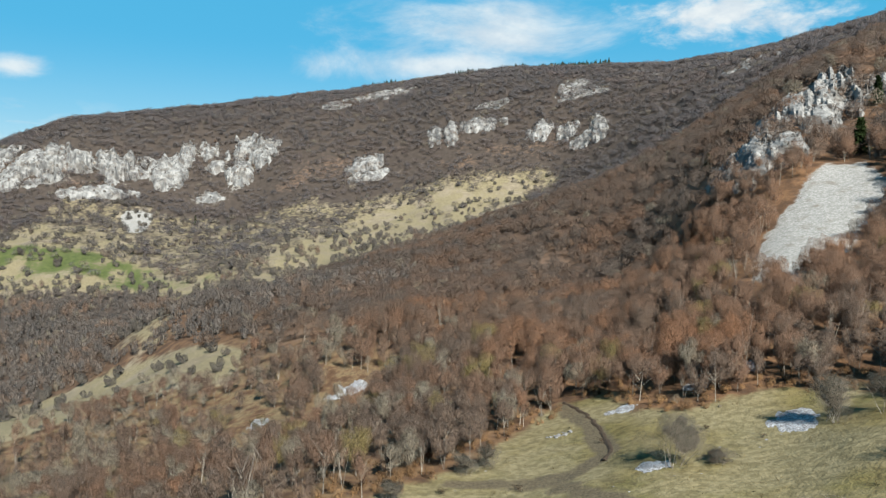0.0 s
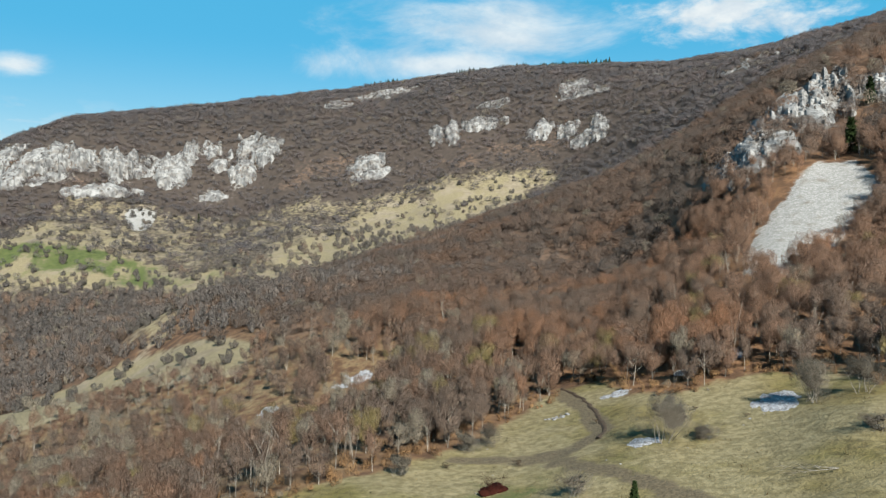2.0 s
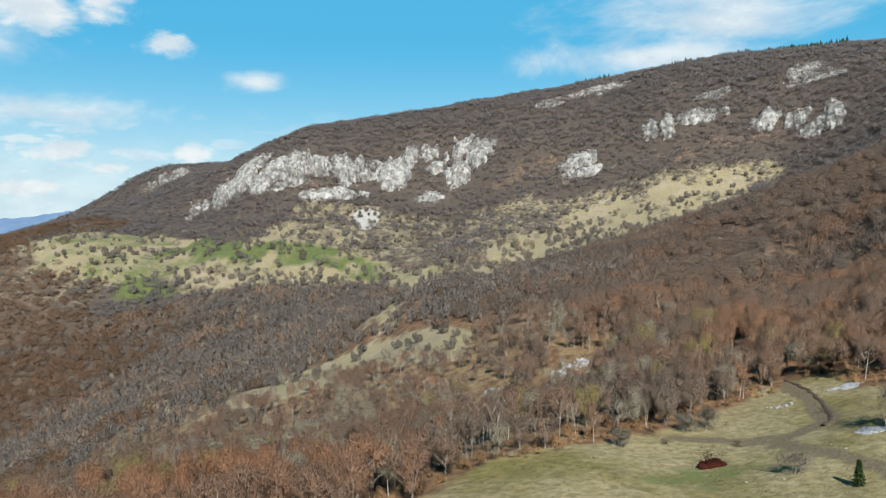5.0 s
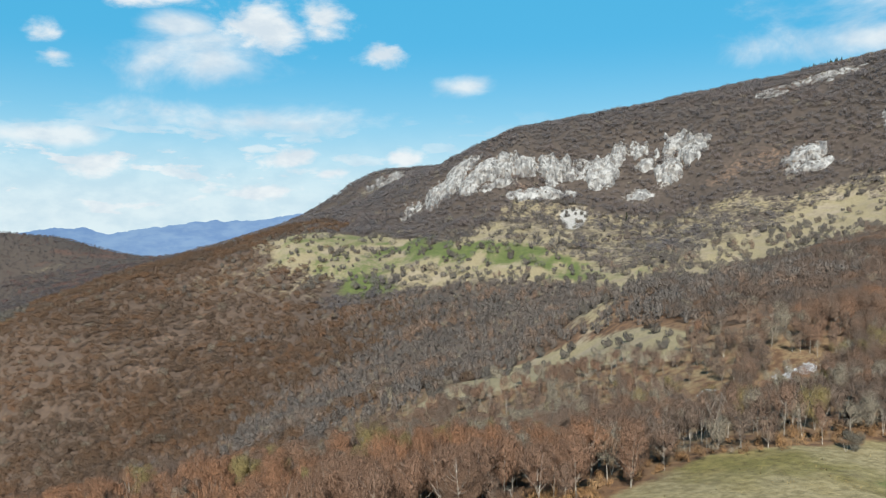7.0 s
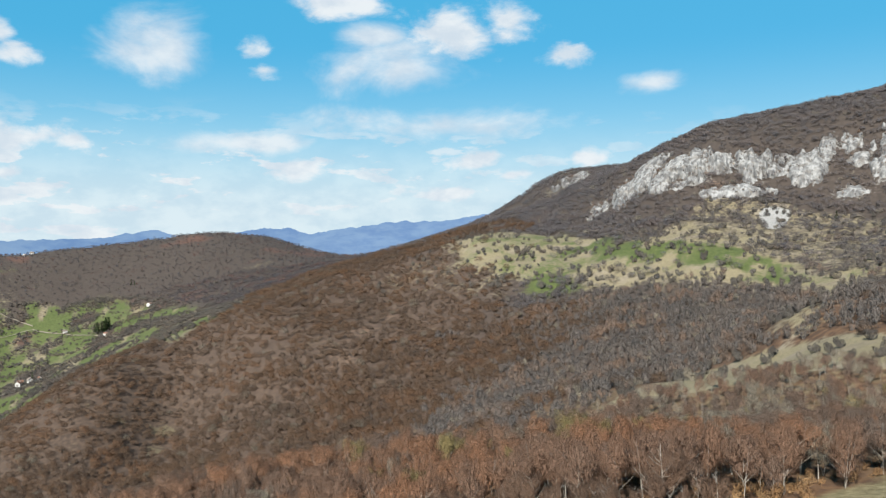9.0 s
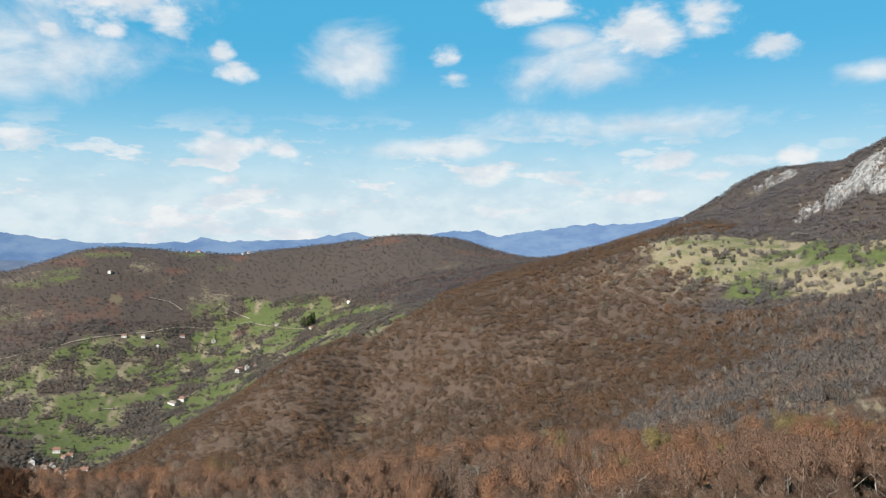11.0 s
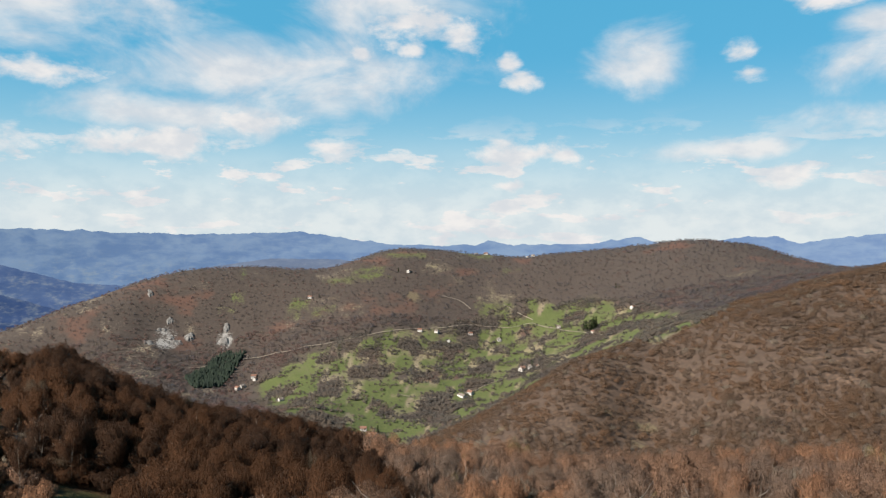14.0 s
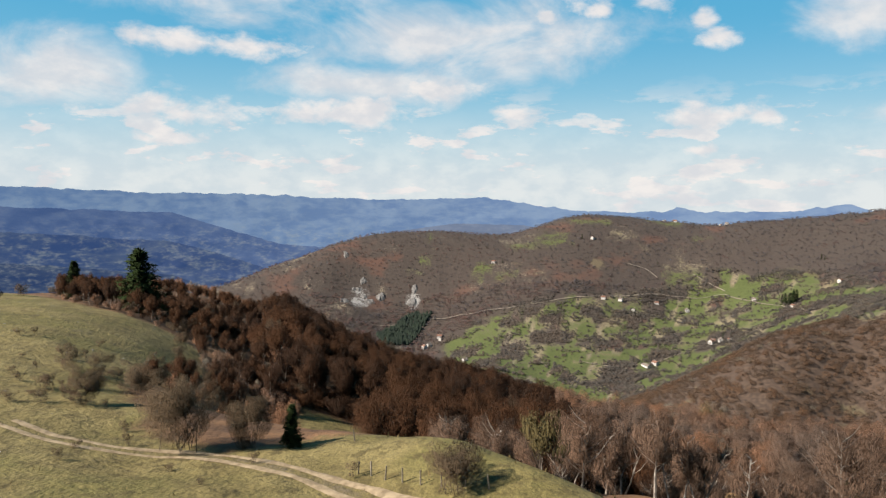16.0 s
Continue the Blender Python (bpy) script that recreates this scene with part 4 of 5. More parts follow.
def stunted(x, y):
    """Scrub instead of tall trees behind the pine knoll, in a wedge of bearings fitted to the camera's view."""
    turn, reach = np.degrees(np.arctan2(13 - x, y + 67)), np.hypot(x - 13, y + 67)
    return np.where((reach < 450) & (reach > 90), np.clip(1 - (turn - 105.5) / 4, 0.45, 1.0), 1.0)


def plant(name, x, y, rng, kinds, bark, leaf, label, sizes, tint_mid=0.45, level=None):
    """Many trees in one mesh. kinds: pairs of wood and crown triangles for a tree one metre tall."""
    z = height(x, y) - 0.3 if level is None else level - 0.4
    pick = rng.integers(0, len(kinds), len(x))
    turn = rng.uniform(0, 2 * np.pi, len(x))
    size = rng.uniform(*sizes, len(x)) if isinstance(sizes, tuple) else sizes * rng.uniform(0.5, 1.1, len(x))
    size *= (0.68 + 0.64 * fbm(x / 30, y / 30, 71, 3)) * stunted(x, y) * (1 - 0.22 * inside(x, y, OPEN_WOOD, 60))
    tint = np.clip(tint_mid + (fbm(x / 35, y / 35, 73, 3) - 0.5) * 1.6 + rng.normal(0, 0.13, len(x)), 0, 0.89)
    sparse = inside(x, y, OPEN_WOOD, 60)
    tint = np.clip(tint - 0.30 * sparse + 0.22 * np.clip((-x - 30) / 40, 0, 1) * np.clip((140 - y) / 60, 0, 1), 0, 0.89)
    pale = rng.uniform(0, 1, len(x)) < 0.03 + 0.20 * sparse
    tint = np.where(pale, 0.98, tint)
    buds = (rng.uniform(0, 1, len(x)) < 0.035) & (np.hypot(x, y) < 330) & (leaf is NEAR_TWIGS)
    tint = np.where(buds, 0.93, tint)
    woods, crowns, aims, wood_tint, crown_tint = [], [], [], [], []
    for k, (wood, crown, *ways) in enumerate(kinds):
        sel = np.nonzero(pick == k)[0]
        if not len(sel):
            continue
        c, s = np.cos(turn[sel]), np.sin(turn[sel])
        for tris, outs, tints in ((wood, woods, wood_tint), (crown, crowns, crown_tint)):
            p = tris.reshape(-1, 3)
            q = np.empty((len(sel), len(p), 3), np.float32)
            q[..., 0] = (c[:, None] * p[:, 0] - s[:, None] * p[:, 1]) * size[sel, None] + x[sel, None]
            q[..., 1] = (s[:, None] * p[:, 0] + c[:, None] * p[:, 1]) * size[sel, None] + y[sel, None]
            q[..., 2] = p[:, 2] * size[sel, None] + z[sel, None]
            outs.append(q.reshape(-1, 3, 3))
            tints.append(np.repeat(tint[sel], len(tris)))
        aim = (ways[0] if ways else rounded(crown)).reshape(-1, 3)
        turned = np.empty((len(sel), len(aim), 3), np.float32)
        turned[..., 0], turned[..., 1], turned[..., 2] = c[:, None] * aim[:, 0] - s[:, None] * aim[:, 1], s[:, None] * aim[:, 0] + c[:, None] * aim[:, 1], aim[:, 2]
        aims.append(turned.reshape(-1, 3, 3))
    me = triangle_mesh(name, [(np.concatenate(woods), bark), (np.concatenate(crowns), leaf)], np.concatenate(wood_tint + crown_tint), [None, np.concatenate(aims)])
    return tagged(new(name, me), label, "trees", kind="stuff")


GOLD = (1 + 5**0.5) / 2
BALL = np.array([(-1, GOLD, 0), (1, GOLD, 0), (-1, -GOLD, 0), (1, -GOLD, 0), (0, -1, GOLD), (0, 1, GOLD), (0, -1, -GOLD), (0, 1, -GOLD), (GOLD, 0, -1), (GOLD, 0, 1), (-GOLD, 0, -1), (-GOLD, 0, 1)]) / (1 + GOLD**2) ** 0.5
BALL_FACES = np.array([(0, 11, 5), (0, 5, 1), (0, 1, 7), (0, 7, 10), (0, 10, 11), (1, 5, 9), (5, 11, 4), (11, 10, 2), (10, 7, 6), (7, 1, 8), (3, 9, 4), (3, 4, 2), (3, 2, 6), (3, 6, 8), (3, 8, 9), (4, 9, 5), (2, 4, 11), (6, 2, 10), (8, 6, 7), (9, 8, 1)])


def clumps(rng, centres, radii, crown_mid, lean=0.25, rise=0.25):
    """Uneven clumps of twigs, as triangles, with the soft way out of clump and crown at each corner."""
    tris, aims = [], []
    for c, r in zip(centres, radii):
        shape = BALL * (1 + rng.normal(0, 0.20, (12, 1)))
        p = shape * r
        out = (c - crown_mid)[:2]
        p[:, :2] += out * lean * shape[:, 2:3]
        p = p + c
        aim = shape / np.linalg.norm(shape, axis=1, keepdims=True) * 0.40
        whole = p - crown_mid
        aim += whole / (np.linalg.norm(whole, axis=1, keepdims=True) + 1e-6) * 0.6 + np.array([0, 0, rise])
        tris.append(p[BALL_FACES])
        aims.append(aim[BALL_FACES])
    return np.concatenate(tris), np.concatenate(aims)


def hazy_kind(seed, count, wide=0.6, low=0.25, spikes=0, spike=0.012, limbs=8, stems=1, slim=False, size=0.5):
    """A leafless tree one metre tall: thin trunk, rising limbs and a soft crown of pierced twig clumps with shoots at its rim."""
    rng = np.random.default_rng(seed)
    woods = []
    for k in range(stems):
        lean = rng.normal(0, 0.04 if stems == 1 else 0.12, 2)
        if slim:
            woods.append(slivers(np.zeros((1, 3)), np.array([[lean[0], lean[1], 1.0]]), np.array([0.9]), np.array([0.018]), rng))
        else:
            woods.append(tube([(0, 0, 0), (lean[0] * 0.5, lean[1] * 0.5, 0.45), (lean[0], lean[1], 0.85)], np.array([0.0085, 0.0058, 0.002]) / stems**0.4, 3))
    if limbs:
        turn, k = rng.uniform(0, 2 * np.pi, limbs), rng.uniform(low * 0.8, 0.6, limbs)
        woods.append(slivers(np.stack([0 * k, 0 * k, k], -1), np.stack([np.cos(turn) * wide * 0.45, np.sin(turn) * wide * 0.45, 0 * k + 0.30], -1), np.full(limbs, 1.0), np.full(limbs, 0.008), rng))
    half = np.array([wide * 0.5, wide * 0.5, (1 - low) * 0.5])
    mid = np.array([0, 0, (1 + low) / 2])
    way = random_way(rng, 0.15 + 0.35 * (stems == 1 and not slim), count)
    far = rng.uniform(0.45, 0.72, count) if count > 2 else rng.uniform(0.0, 0.3, count)
    centres = mid + way * far[:, None] * half
    grow = rng.uniform(0.75, 1.2, (count, 1)) * size
    radii = grow * half * np.array([0.88, 0.88, 1.3]) if count > 2 else grow * half
    crown, aims = clumps(rng, centres, radii, mid - np.array([0, 0, half[2] * 0.5]), 0.45, 0.25 if count > 5 else (0.7 if count > 2 else 1.3))
    if spikes:
        at = random_way(rng, 0.5, spikes)
        base = mid + at * half * rng.uniform(0.55, 0.95, (spikes, 1))
        lead = at * np.array([0.6, 0.6, 0.3]) + np.array([0, 0, 0.7]) + rng.normal(0, 0.25, (spikes, 3))
        lead /= np.linalg.norm(lead, axis=1, keepdims=True)
        thin = slivers(base, lead, rng.uniform(0.08, 0.2, spikes), spike * rng.uniform(0.6, 1.4, spikes), rng)
        crown, aims = np.concatenate([crown, thin]), np.concatenate([aims, np.repeat((at + np.array([0, 0, 0.5]))[:, None, :], 3, 1)])
    return np.concatenate(woods), crown, aims


def build_woods():
    close = [hazy_kind(100 + k, 13, 0.50 + 0.10 * (k % 3), 0.30, 70, 0.010, 11, size=0.40) for k in range(6)] + [hazy_kind(130 + k, 13, 0.70, 0.20, 70, 0.010, 11, 3, size=0.40) for k in range(3)]
    light = [hazy_kind(160 + k, 6, 0.58 + 0.10 * (k % 3), 0.26, 16, 0.020, 5, 1, True, 0.52) for k in range(6)] + [hazy_kind(180 + k, 6, 0.80, 0.14, 16, 0.020, 5, 3, True, 0.52) for k in range(3)]
    close += [hazy_kind(150 + k, 4, 0.30, 0.45, 40, 0.008, 6, 3, size=0.5) for k in range(2)]
    light += [hazy_kind(190 + k, 2, 0.30, 0.5, 12, 0.014, 4, 4, True, 0.8) for k in range(2)]
    middle = [hazy_kind(200 + k, 1, 1.00 + 0.14 * (k % 3), 0.06, 4, 0.04, 0, 1, True, 0.9) for k in range(6)]
    rounded_kinds = [hazy_kind(240 + k, 3, 0.74 + 0.1 * (k % 3), 0.08, 8, 0.04, 0, 1, True, 0.6) for k in range(6)]
    broad = [hazy_kind(320 + k, 1, 1.25 + 0.15 * (k % 3), 0.04, 0, 0, 0, 1, True, 1.0) for k in range(6)]
    remote = [hazy_kind(400 + k, 1, 1.5, 0.02, 0, 0, 0, 1, True, 1.0) for k in range(5)]
    x, y, rng = scatter(1, 5.3, 58, 430, (-36, 152))
    ok = wooded(x, y, rng)
    x, y = x[ok], y[ok]
    order = np.argsort(np.hypot(x + 10, y + 45) + 200 * ((x < -85) & (y < -45)))
    singles, rest = order[:SINGLE_TREES], order[SINGLE_TREES:]
    grow_singles(x[singles], y[singles], rng)
    x, y = x[rest], y[rest]
    reach = np.hypot(x, y + 35)
    by = reach < 150
    nearest = [hazy_kind(140 + k, 14, 0.48 + 0.10 * (k % 3), 0.28, 110, 0.009, 10, size=0.42) for k in range(6)]
    # these trees take the twig colour with shade painted in
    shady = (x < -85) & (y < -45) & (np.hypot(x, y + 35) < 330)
    plant("shady_woods", x[shady], y[shady], rng, nearest, PALE_BARK, SHADED_TWIGS, "dense beech woods on the slope below the knoll, red-brown darkened for shade", (9.5, 14.5))
    x, y, by = x[~shady], y[~shady], by[~shady]
    plant("hillside_woods", x[by], y[by], rng, nearest, PALE_BARK, NEAR_TWIGS, "leafless reddish brown beech woods below the meadow", (8.5, 14.0))
    x, y = x[~by], y[~by]
    here = np.hypot(x, y + 35) < 250
    plant("near_woods", x[here], y[here], rng, close, PALE_BARK, NEAR_TWIGS, "leafless reddish brown beech and birch woods on the slopes", (8.5, 14.5))
    plant("slope_woods", x[~here], y[~here], rng, light, PALE_BARK, NEAR_TWIGS, "leafless reddish brown beech woods farther up the slopes", (9.0, 16.0))
    # withered shrubs along the edge of the meadow
    x, y, rng = scatter(6, 3.4, 50, 330, (-36, 152))
    rim = edge_distance(x, y, OUTLINES["home_meadow"]) + (fbm(x / 12, y / 12, 85, 3) - 0.5) * 14
    ok = (rim > -1.5) & (rng.uniform(0, 1, len(x)) < np.where(rim < 8, 0.92, np.where(rim < 80, 0.22, 0.0)))
    ok &= ~((x < -50) & (y < -45))
    low = [hazy_kind(260 + k, 3, 1.2, 0.03, 12, 0.02, 1, 1, True, 0.6) for k in range(4)]
    plant("edge_shrubs", x[ok], y[ok], rng, low, DARK_BARK, OCHRE_TWIGS, "withered ochre shrubs along the edge of the woods", (1.3, 3.6))
    # low scrub on the brow behind the pines
    x, y, rng = scatter(9, 3.6, 60, 300, (100, 152))
    turn, reach = np.degrees(np.arctan2(13 - x, y + 67)), np.hypot(x - 13, y + 67)
    ok = (turn > 104.5) & (turn < 120.5) & (reach > 120) & (edge_distance(x, y, OUTLINES["home_meadow"]) > 0) & (rng.uniform(0, 1, len(x)) < 0.8)
    plant("brow_scrub", x[ok], y[ok], rng, [hazy_kind(290 + k, 5, 1.1, 0.03, 20, 0.016, 2, 1, True, 0.55) for k in range(5)], DARK_BARK, NEAR_TWIGS, "dense low leafless scrub on the brow of the hill", (2.8, 5.5))
    # scrub added to fill the gully below the glade, coloured dark in place of shade
    x, y, rng = scatter(10, 2.6, 60, 260, (60, 152))
    gully = ((x + 132) / 24) ** 2 + ((y + 106) / 13) ** 2 + (fbm(x / 7, y / 7, 91, 3) - 0.5) * 0.8
    ok = (gully < 1) & (edge_distance(x, y, OUTLINES["glade"]) > 1) & (edge_distance(x, y, OUTLINES["home_meadow"]) > 1)
    plant("gully_scrub", x[ok], y[ok], rng, [hazy_kind(300 + k, 5, 1.2, 0.03, 16, 0.016, 2, 1, True, 0.6) for k in range(4)], DARK_BARK, SHADED_TWIGS, "dense scrub filling the gully below the glade, darkened for shade", (2.6, 5.0))
    # hedges and thickets between the plots of the valley
    x, y, rng = scatter(8, 7.6, 1300, 2950, (55, 112))
    vale = inside(x, y, VALLEY, 120)
    keep = vale > 0.3
    x, y = x[keep], y[keep]
    _, gap = plots(x, y)
    thick = fbm(x / 70, y / 70, 68, 3)
    ok = rng.uniform(0, 1, len(x)) < np.maximum(np.clip(1.8 - gap / 11, 0.10, 1.0) * np.clip((thick - 0.33) * 7, 0.15, 1), np.clip((thick - 0.56) * 14, 0, 0.97))
    plant("valley_hedges", x[ok], y[ok], rng, [hazy_kind(280 + k, 1, 1.2, 0.03, 0, 0, 0, 1, True, 1.0) for k in range(5)], DARK_BARK, HEDGE_TWIGS, "bare grey hedges and thickets between the valley plots", (4.0, 9.0))
    # dark bushes dotted over the far pastures
    x, y, rng = scatter(7, 16.5, 420, 1650)
    c = covers(x, y)
    ok = ((c["grass"] > 0.2) | (c["green"] > 0.3)) & (rng.uniform(0, 1, len(x)) < np.clip((fbm(x / 38, y / 38, 87, 3) - 0.42) * 4.0, 0.10, 0.75))
    plant("pasture_bushes", x[ok], y[ok], rng, [hazy_kind(270 + k, 3, 1.1, 0.02, 8, 0.05, 0, 1, True, 0.66) for k in range(5)], DARK_BARK, HEDGE_TWIGS, "dark bare bushes dotted over the pastures", (5.0, 11.0))
    x, y, rng = scatter(2, 8.4, 430, 1150)
    ok = wooded(x, y, rng)
    grey = edge_distance(x, y, GREY_SIDE) + (fbm(x / 90, y / 90, 81) - 0.5) * 420 + rng.normal(0, 60, len(x)) < -15
    a, b = ok & ~grey, ok & grey
    upper = a & (np.degrees(np.arctan2(-x, y + 35)) + rng.normal(0, 2.5, len(x)) < 16)
    plant("upper_woods", x[upper], y[upper], rng, middle, PALE_BARK, SLOPE_TWIGS, "leafless grey-brown woods on the upper slope below the crags", (7.0, 11.0))
    a &= ~upper
    plant("middle_woods", x[a], y[a], rng, middle, PALE_BARK, BROWN_TWIGS, "leafless reddish brown woods covering the hillsides", (7.0, 11.0))
    plant("grey_woods", x[b], y[b], rng, rounded_kinds, PALE_BARK, GREY_TWIGS, "leafless grey woods in the side valley", (8.0, 12.5))
    x, y, rng = scatter(3, 11.3, 1150, 2750)
    ok = wooded(x, y, rng)
    turn = np.degrees(np.arctan2(-x, y + 35)) + (fbm(x / 90, y / 90, 83) - 0.5) * 8
    spur = (turn > 40) & (np.hypot(x, y + 35) < 1850)
    hill = (turn > 48) & ~spur
    plant("hill_woods", x[ok & hill], y[ok & hill], rng, broad, DARK_BARK, HAZED_TWIGS, "bare reddish woods on the hills round the valley, greyed for haze", (5.5, 9.0))
    spur, rest = ok & spur, ok & ~spur & ~hill
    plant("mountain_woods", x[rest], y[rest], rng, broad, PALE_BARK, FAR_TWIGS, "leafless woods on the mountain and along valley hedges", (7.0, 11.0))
    plant("spur_woods", x[spur], y[spur], rng, broad, PALE_BARK, BROWN_TWIGS, "leafless reddish brown woods on the long western spur", (6.0, 9.5))
    x, y, rng = scatter(4, 20.0, 2750, 4000, (40, 118))
    ok = wooded(x, y, rng)
    plant("far_woods", x[ok], y[ok], rng, remote, DARK_BARK, HAZED_TWIGS, "bare woods on the far hills across the valley", (5.5, 9.0))


SINGLE_TREES = 300


def standing(x, y, turn, size):
    """The pose of a thing of that size on the ground."""
    return Matrix.Translation((x, y, float(height(x, y)[0]) - 0.15)) @ Matrix.Rotation(turn, 4, "Z") @ Matrix.Scale(size, 4)


def grow_singles(x, y, rng):
    """The trees nearest the flight, each a thing of its own."""
    models = []
    for k in range(8):
        birch = k >= 6
        wood, crown = bare_tree(500 + k, 10.0, (3.6 if birch else 5.6 + 0.5 * (k % 3)), 1 if k % 3 else 2, 15, 30, 0.045, 6, 0.3)
        _, crown, ways = hazy_kind(560 + k, 16, 0.36 if birch else 0.54 + 0.07 * (k % 3), 0.28, 240, 0.006, size=0.40)
        label = "slender birch with white trunk and bare twigs" if birch else "leafless beech tree with reddish brown twigs among woods"
        models.append(tree_thing("birch_tree" if birch else "beech_tree", wood, crown * 10.5, WHITE_BARK if birch else PALE_BARK, LEAFLESS, label, "tree", "birches in the woods" if birch else "beeches in the woods", ways=ways))
    used = set()
    for px, py in zip(x, y):
        k = int(rng.choice(8, p=[0.15] * 6 + [0.05] * 2))
        m = standing(px, py, rng.uniform(0, 6.28), rng.uniform(0.65, 1.05) * float(stunted(px, py)))
        if k in used:
            copy_thing(models[k], m)
        else:
            models[k].matrix_basis = m
            used.add(k)


PLANTATION = [(-2475, -443), (-2648, -350), (-2654, -270), (-2433, -327), (-2399, -403)]
GREY_SIDE = [(-146, 480), (-190, 400), (-215, 330), (-330, 310), (-560, 460), (-600, 800), (-1250, 1000), (-1300, 1600), (500, 1700), (350, 1250), (150, 1200), (-60, 860)]
build_woods()

# ---- rock faces ----
UPPER_ROCKS = [(14, 1524, 15, 41, 11), (-19, 1541, 24, 37, 8), (74, 1538, 45, 27, 8), (233, 1464, 23, 32, 11), (290, 1423, 19, 44, 10), (193, 1486, 32, 26, 8), (262, 1415, 22, 23, 7),
               (-173, 1870, 87, 49, 4), (-246, 1796, 31, 23, 3), (277, 1596, 56, 60, 4), (538, 1337, 45, 70, 5), (431, 1646, 29, 54, 3), (101, 1604, 31, 23, 4)]
FAR_ROCKS = [(-2675, -590, 18, 16, 4), (-2705, -508, 24, 14, 4), (-2743, -469, 15, 20, 5), (-2769, -563, 20, 14, 4), (-2824, -545, 16, 22, 5), (-2730, -530, 13, 12, 3), (-2720, -349, 14, 26, 5), (-2788, -346, 9, 20, 4), (-2949, -642, 16, 22, 5)]


def ridged(x, y, seed, octaves=4):
    total, amp, norm = 0.0, 1.0, 0.0
    for k in range(octaves):
        total = total + amp * (1 - np.abs(2 * value_noise(x * 2**k + 5.7 * k, y * 2**k + 3.1 * k, seed + k) - 1))
        norm += amp
        amp *= 0.55
    return total / norm


def crag_mesh(name, cx, cy, across, deep, out, step, seed, m, rib=1.0, rim=1.05):
    """Rock that stands out of the slope towards the lookout and sinks into it at its ragged rim."""
    # laid out square to the sight line from the lookout
    back = np.array([cx - LOOKOUT[0], cy - LOOKOUT[1]])
    back /= np.linalg.norm(back)
    side = np.array([back[1], -back[0]])
    u, w = np.arange(-across * 1.25, across * 1.25, step), np.arange(-deep * 1.25, deep * 1.25, step)
    ww, uu = np.meshgrid(w, u, indexing="ij")
    xs, ys = cx + side[0] * uu + back[0] * ww, cy + side[1] * uu + back[1] * ww
    zs = height(xs.ravel(), ys.ravel()).reshape(xs.shape)
    d2 = (uu / across) ** 2 + (ww / deep) ** 2
    along, up = (xs * side[0] + ys * side[1]), zs
    rough = (ridged(along / (26 * rib), up / (75 * rib), seed) - 0.5) * 1.3 + (fbm(along / (42 * rib), up / (85 * rib), seed + 9) - 0.5) * 1.7
    rough += (ridged(along / (4.5 * rib), up / (7 * rib), seed + 21, 3) - 0.5) * 0.25
    ragged = (fbm(along / (9 * rib), up / (14 * rib), seed + 33) - 0.5) * 1.5 * np.clip(d2 * 1.4, 0.15, 1)
    stand = out * np.clip(0.70 - rim * d2 + rough * 1.35 + ragged, -0.7, 1.2)
    ledge = 7.0 * rib
    stand += np.where(stand > 0, (np.abs(((up + rough * 6) / ledge) % 1.0 - 0.5) - 0.25) * 0.25 * out, 0)
    xs, ys, zs = xs - back[0] * stand * 0.8, ys - back[1] * stand * 0.8, zs + stand * 0.75
    me = sheet_mesh(name, xs, ys, zs, False, [m])
    me.polygons.foreach_set("use_smooth", np.zeros(len(me.polygons), bool))
    top, foot = np.argwhere(stand > 0.1 * out), np.argwhere(np.abs(stand) < 0.22 * out)
    return me, [(xs[i, j], ys[i, j], zs[i, j]) for i, j in top], [(xs[i, j], ys[i, j], zs[i, j]) for i, j in foot]


def build_rocks():
    seed, ledges = 900, []
    for rows, step, rib, label, group in ((CLIFF, 3.0, 1.0, "pale weathered limestone crag rising out of the wooded slope", "crags of the white cliff"),
                                          (UPPER_ROCKS, 2.6, 0.8, "grey limestone outcrop among bare trees on the mountain", "outcrops below the crest"),
                                          (SPUR_ROCKS, 1.1, 0.35, "craggy grey limestone rock above the scree", "rocks of the steep spur"),
                                          (FAR_ROCKS, 2.6, 0.5, "pale rock face on the far hillside", "far rock faces")):
        for cx, cy, across, deep, out in rows:
            seed += 31
            if rows is UPPER_ROCKS:
                across, deep, out = across * 1.0, deep * 0.85, out * 0.75
            me, tops, rims = crag_mesh("crag", cx, cy, across, deep, out, step, seed, FAR_ROCK if rows is FAR_ROCKS else LIMESTONE, rib)
            if rib <= 1.0 and len(tops):
                pick = np.random.default_rng(seed).choice(len(tops), max(1, int(len(tops) * ({1.0: 0.09, 0.8: 0.12}[rib] if rib > 0.5 else 0.06))))
                ledges += [(*tops[k], 6.0 if rib > 0.5 else 2.6) for k in pick]
                pick = np.random.default_rng(seed + 1).choice(len(rims), max(1, int(len(rims) * (0.14 if rib > 0.5 else 0.06))))
                ledges += [(*rims[k], 9.0 if rib > 0.5 else 5.0) for k in pick]
            ob = new("crag", me)
            tagged(ob, label, "rock", group)
    ledges = np.array(ledges)
    rng = np.random.default_rng(3)
    kinds = [hazy_kind(250 + k, 1, 0.85, 0.03, 4, 0.06, 0, 1, True, 0.9) for k in range(4)]
    plant("crag_shrubs", ledges[:, 0], ledges[:, 1], rng, kinds, PALE_BARK, GREY_TWIGS, "bare shrubs and small trees growing on the rock ledges", ledges[:, 3], level=ledges[:, 2])


build_rocks()

# ---- single things ----
def part(name, bm, m, parent, label=""):
    me = bpy.data.meshes.new(name)
    bm.to_mesh(me)
    bm.free()
    me.materials.append(m)
    ob = new(name, me)
    ob.parent = parent
    if label:
        tagged(ob, label)
    return ob


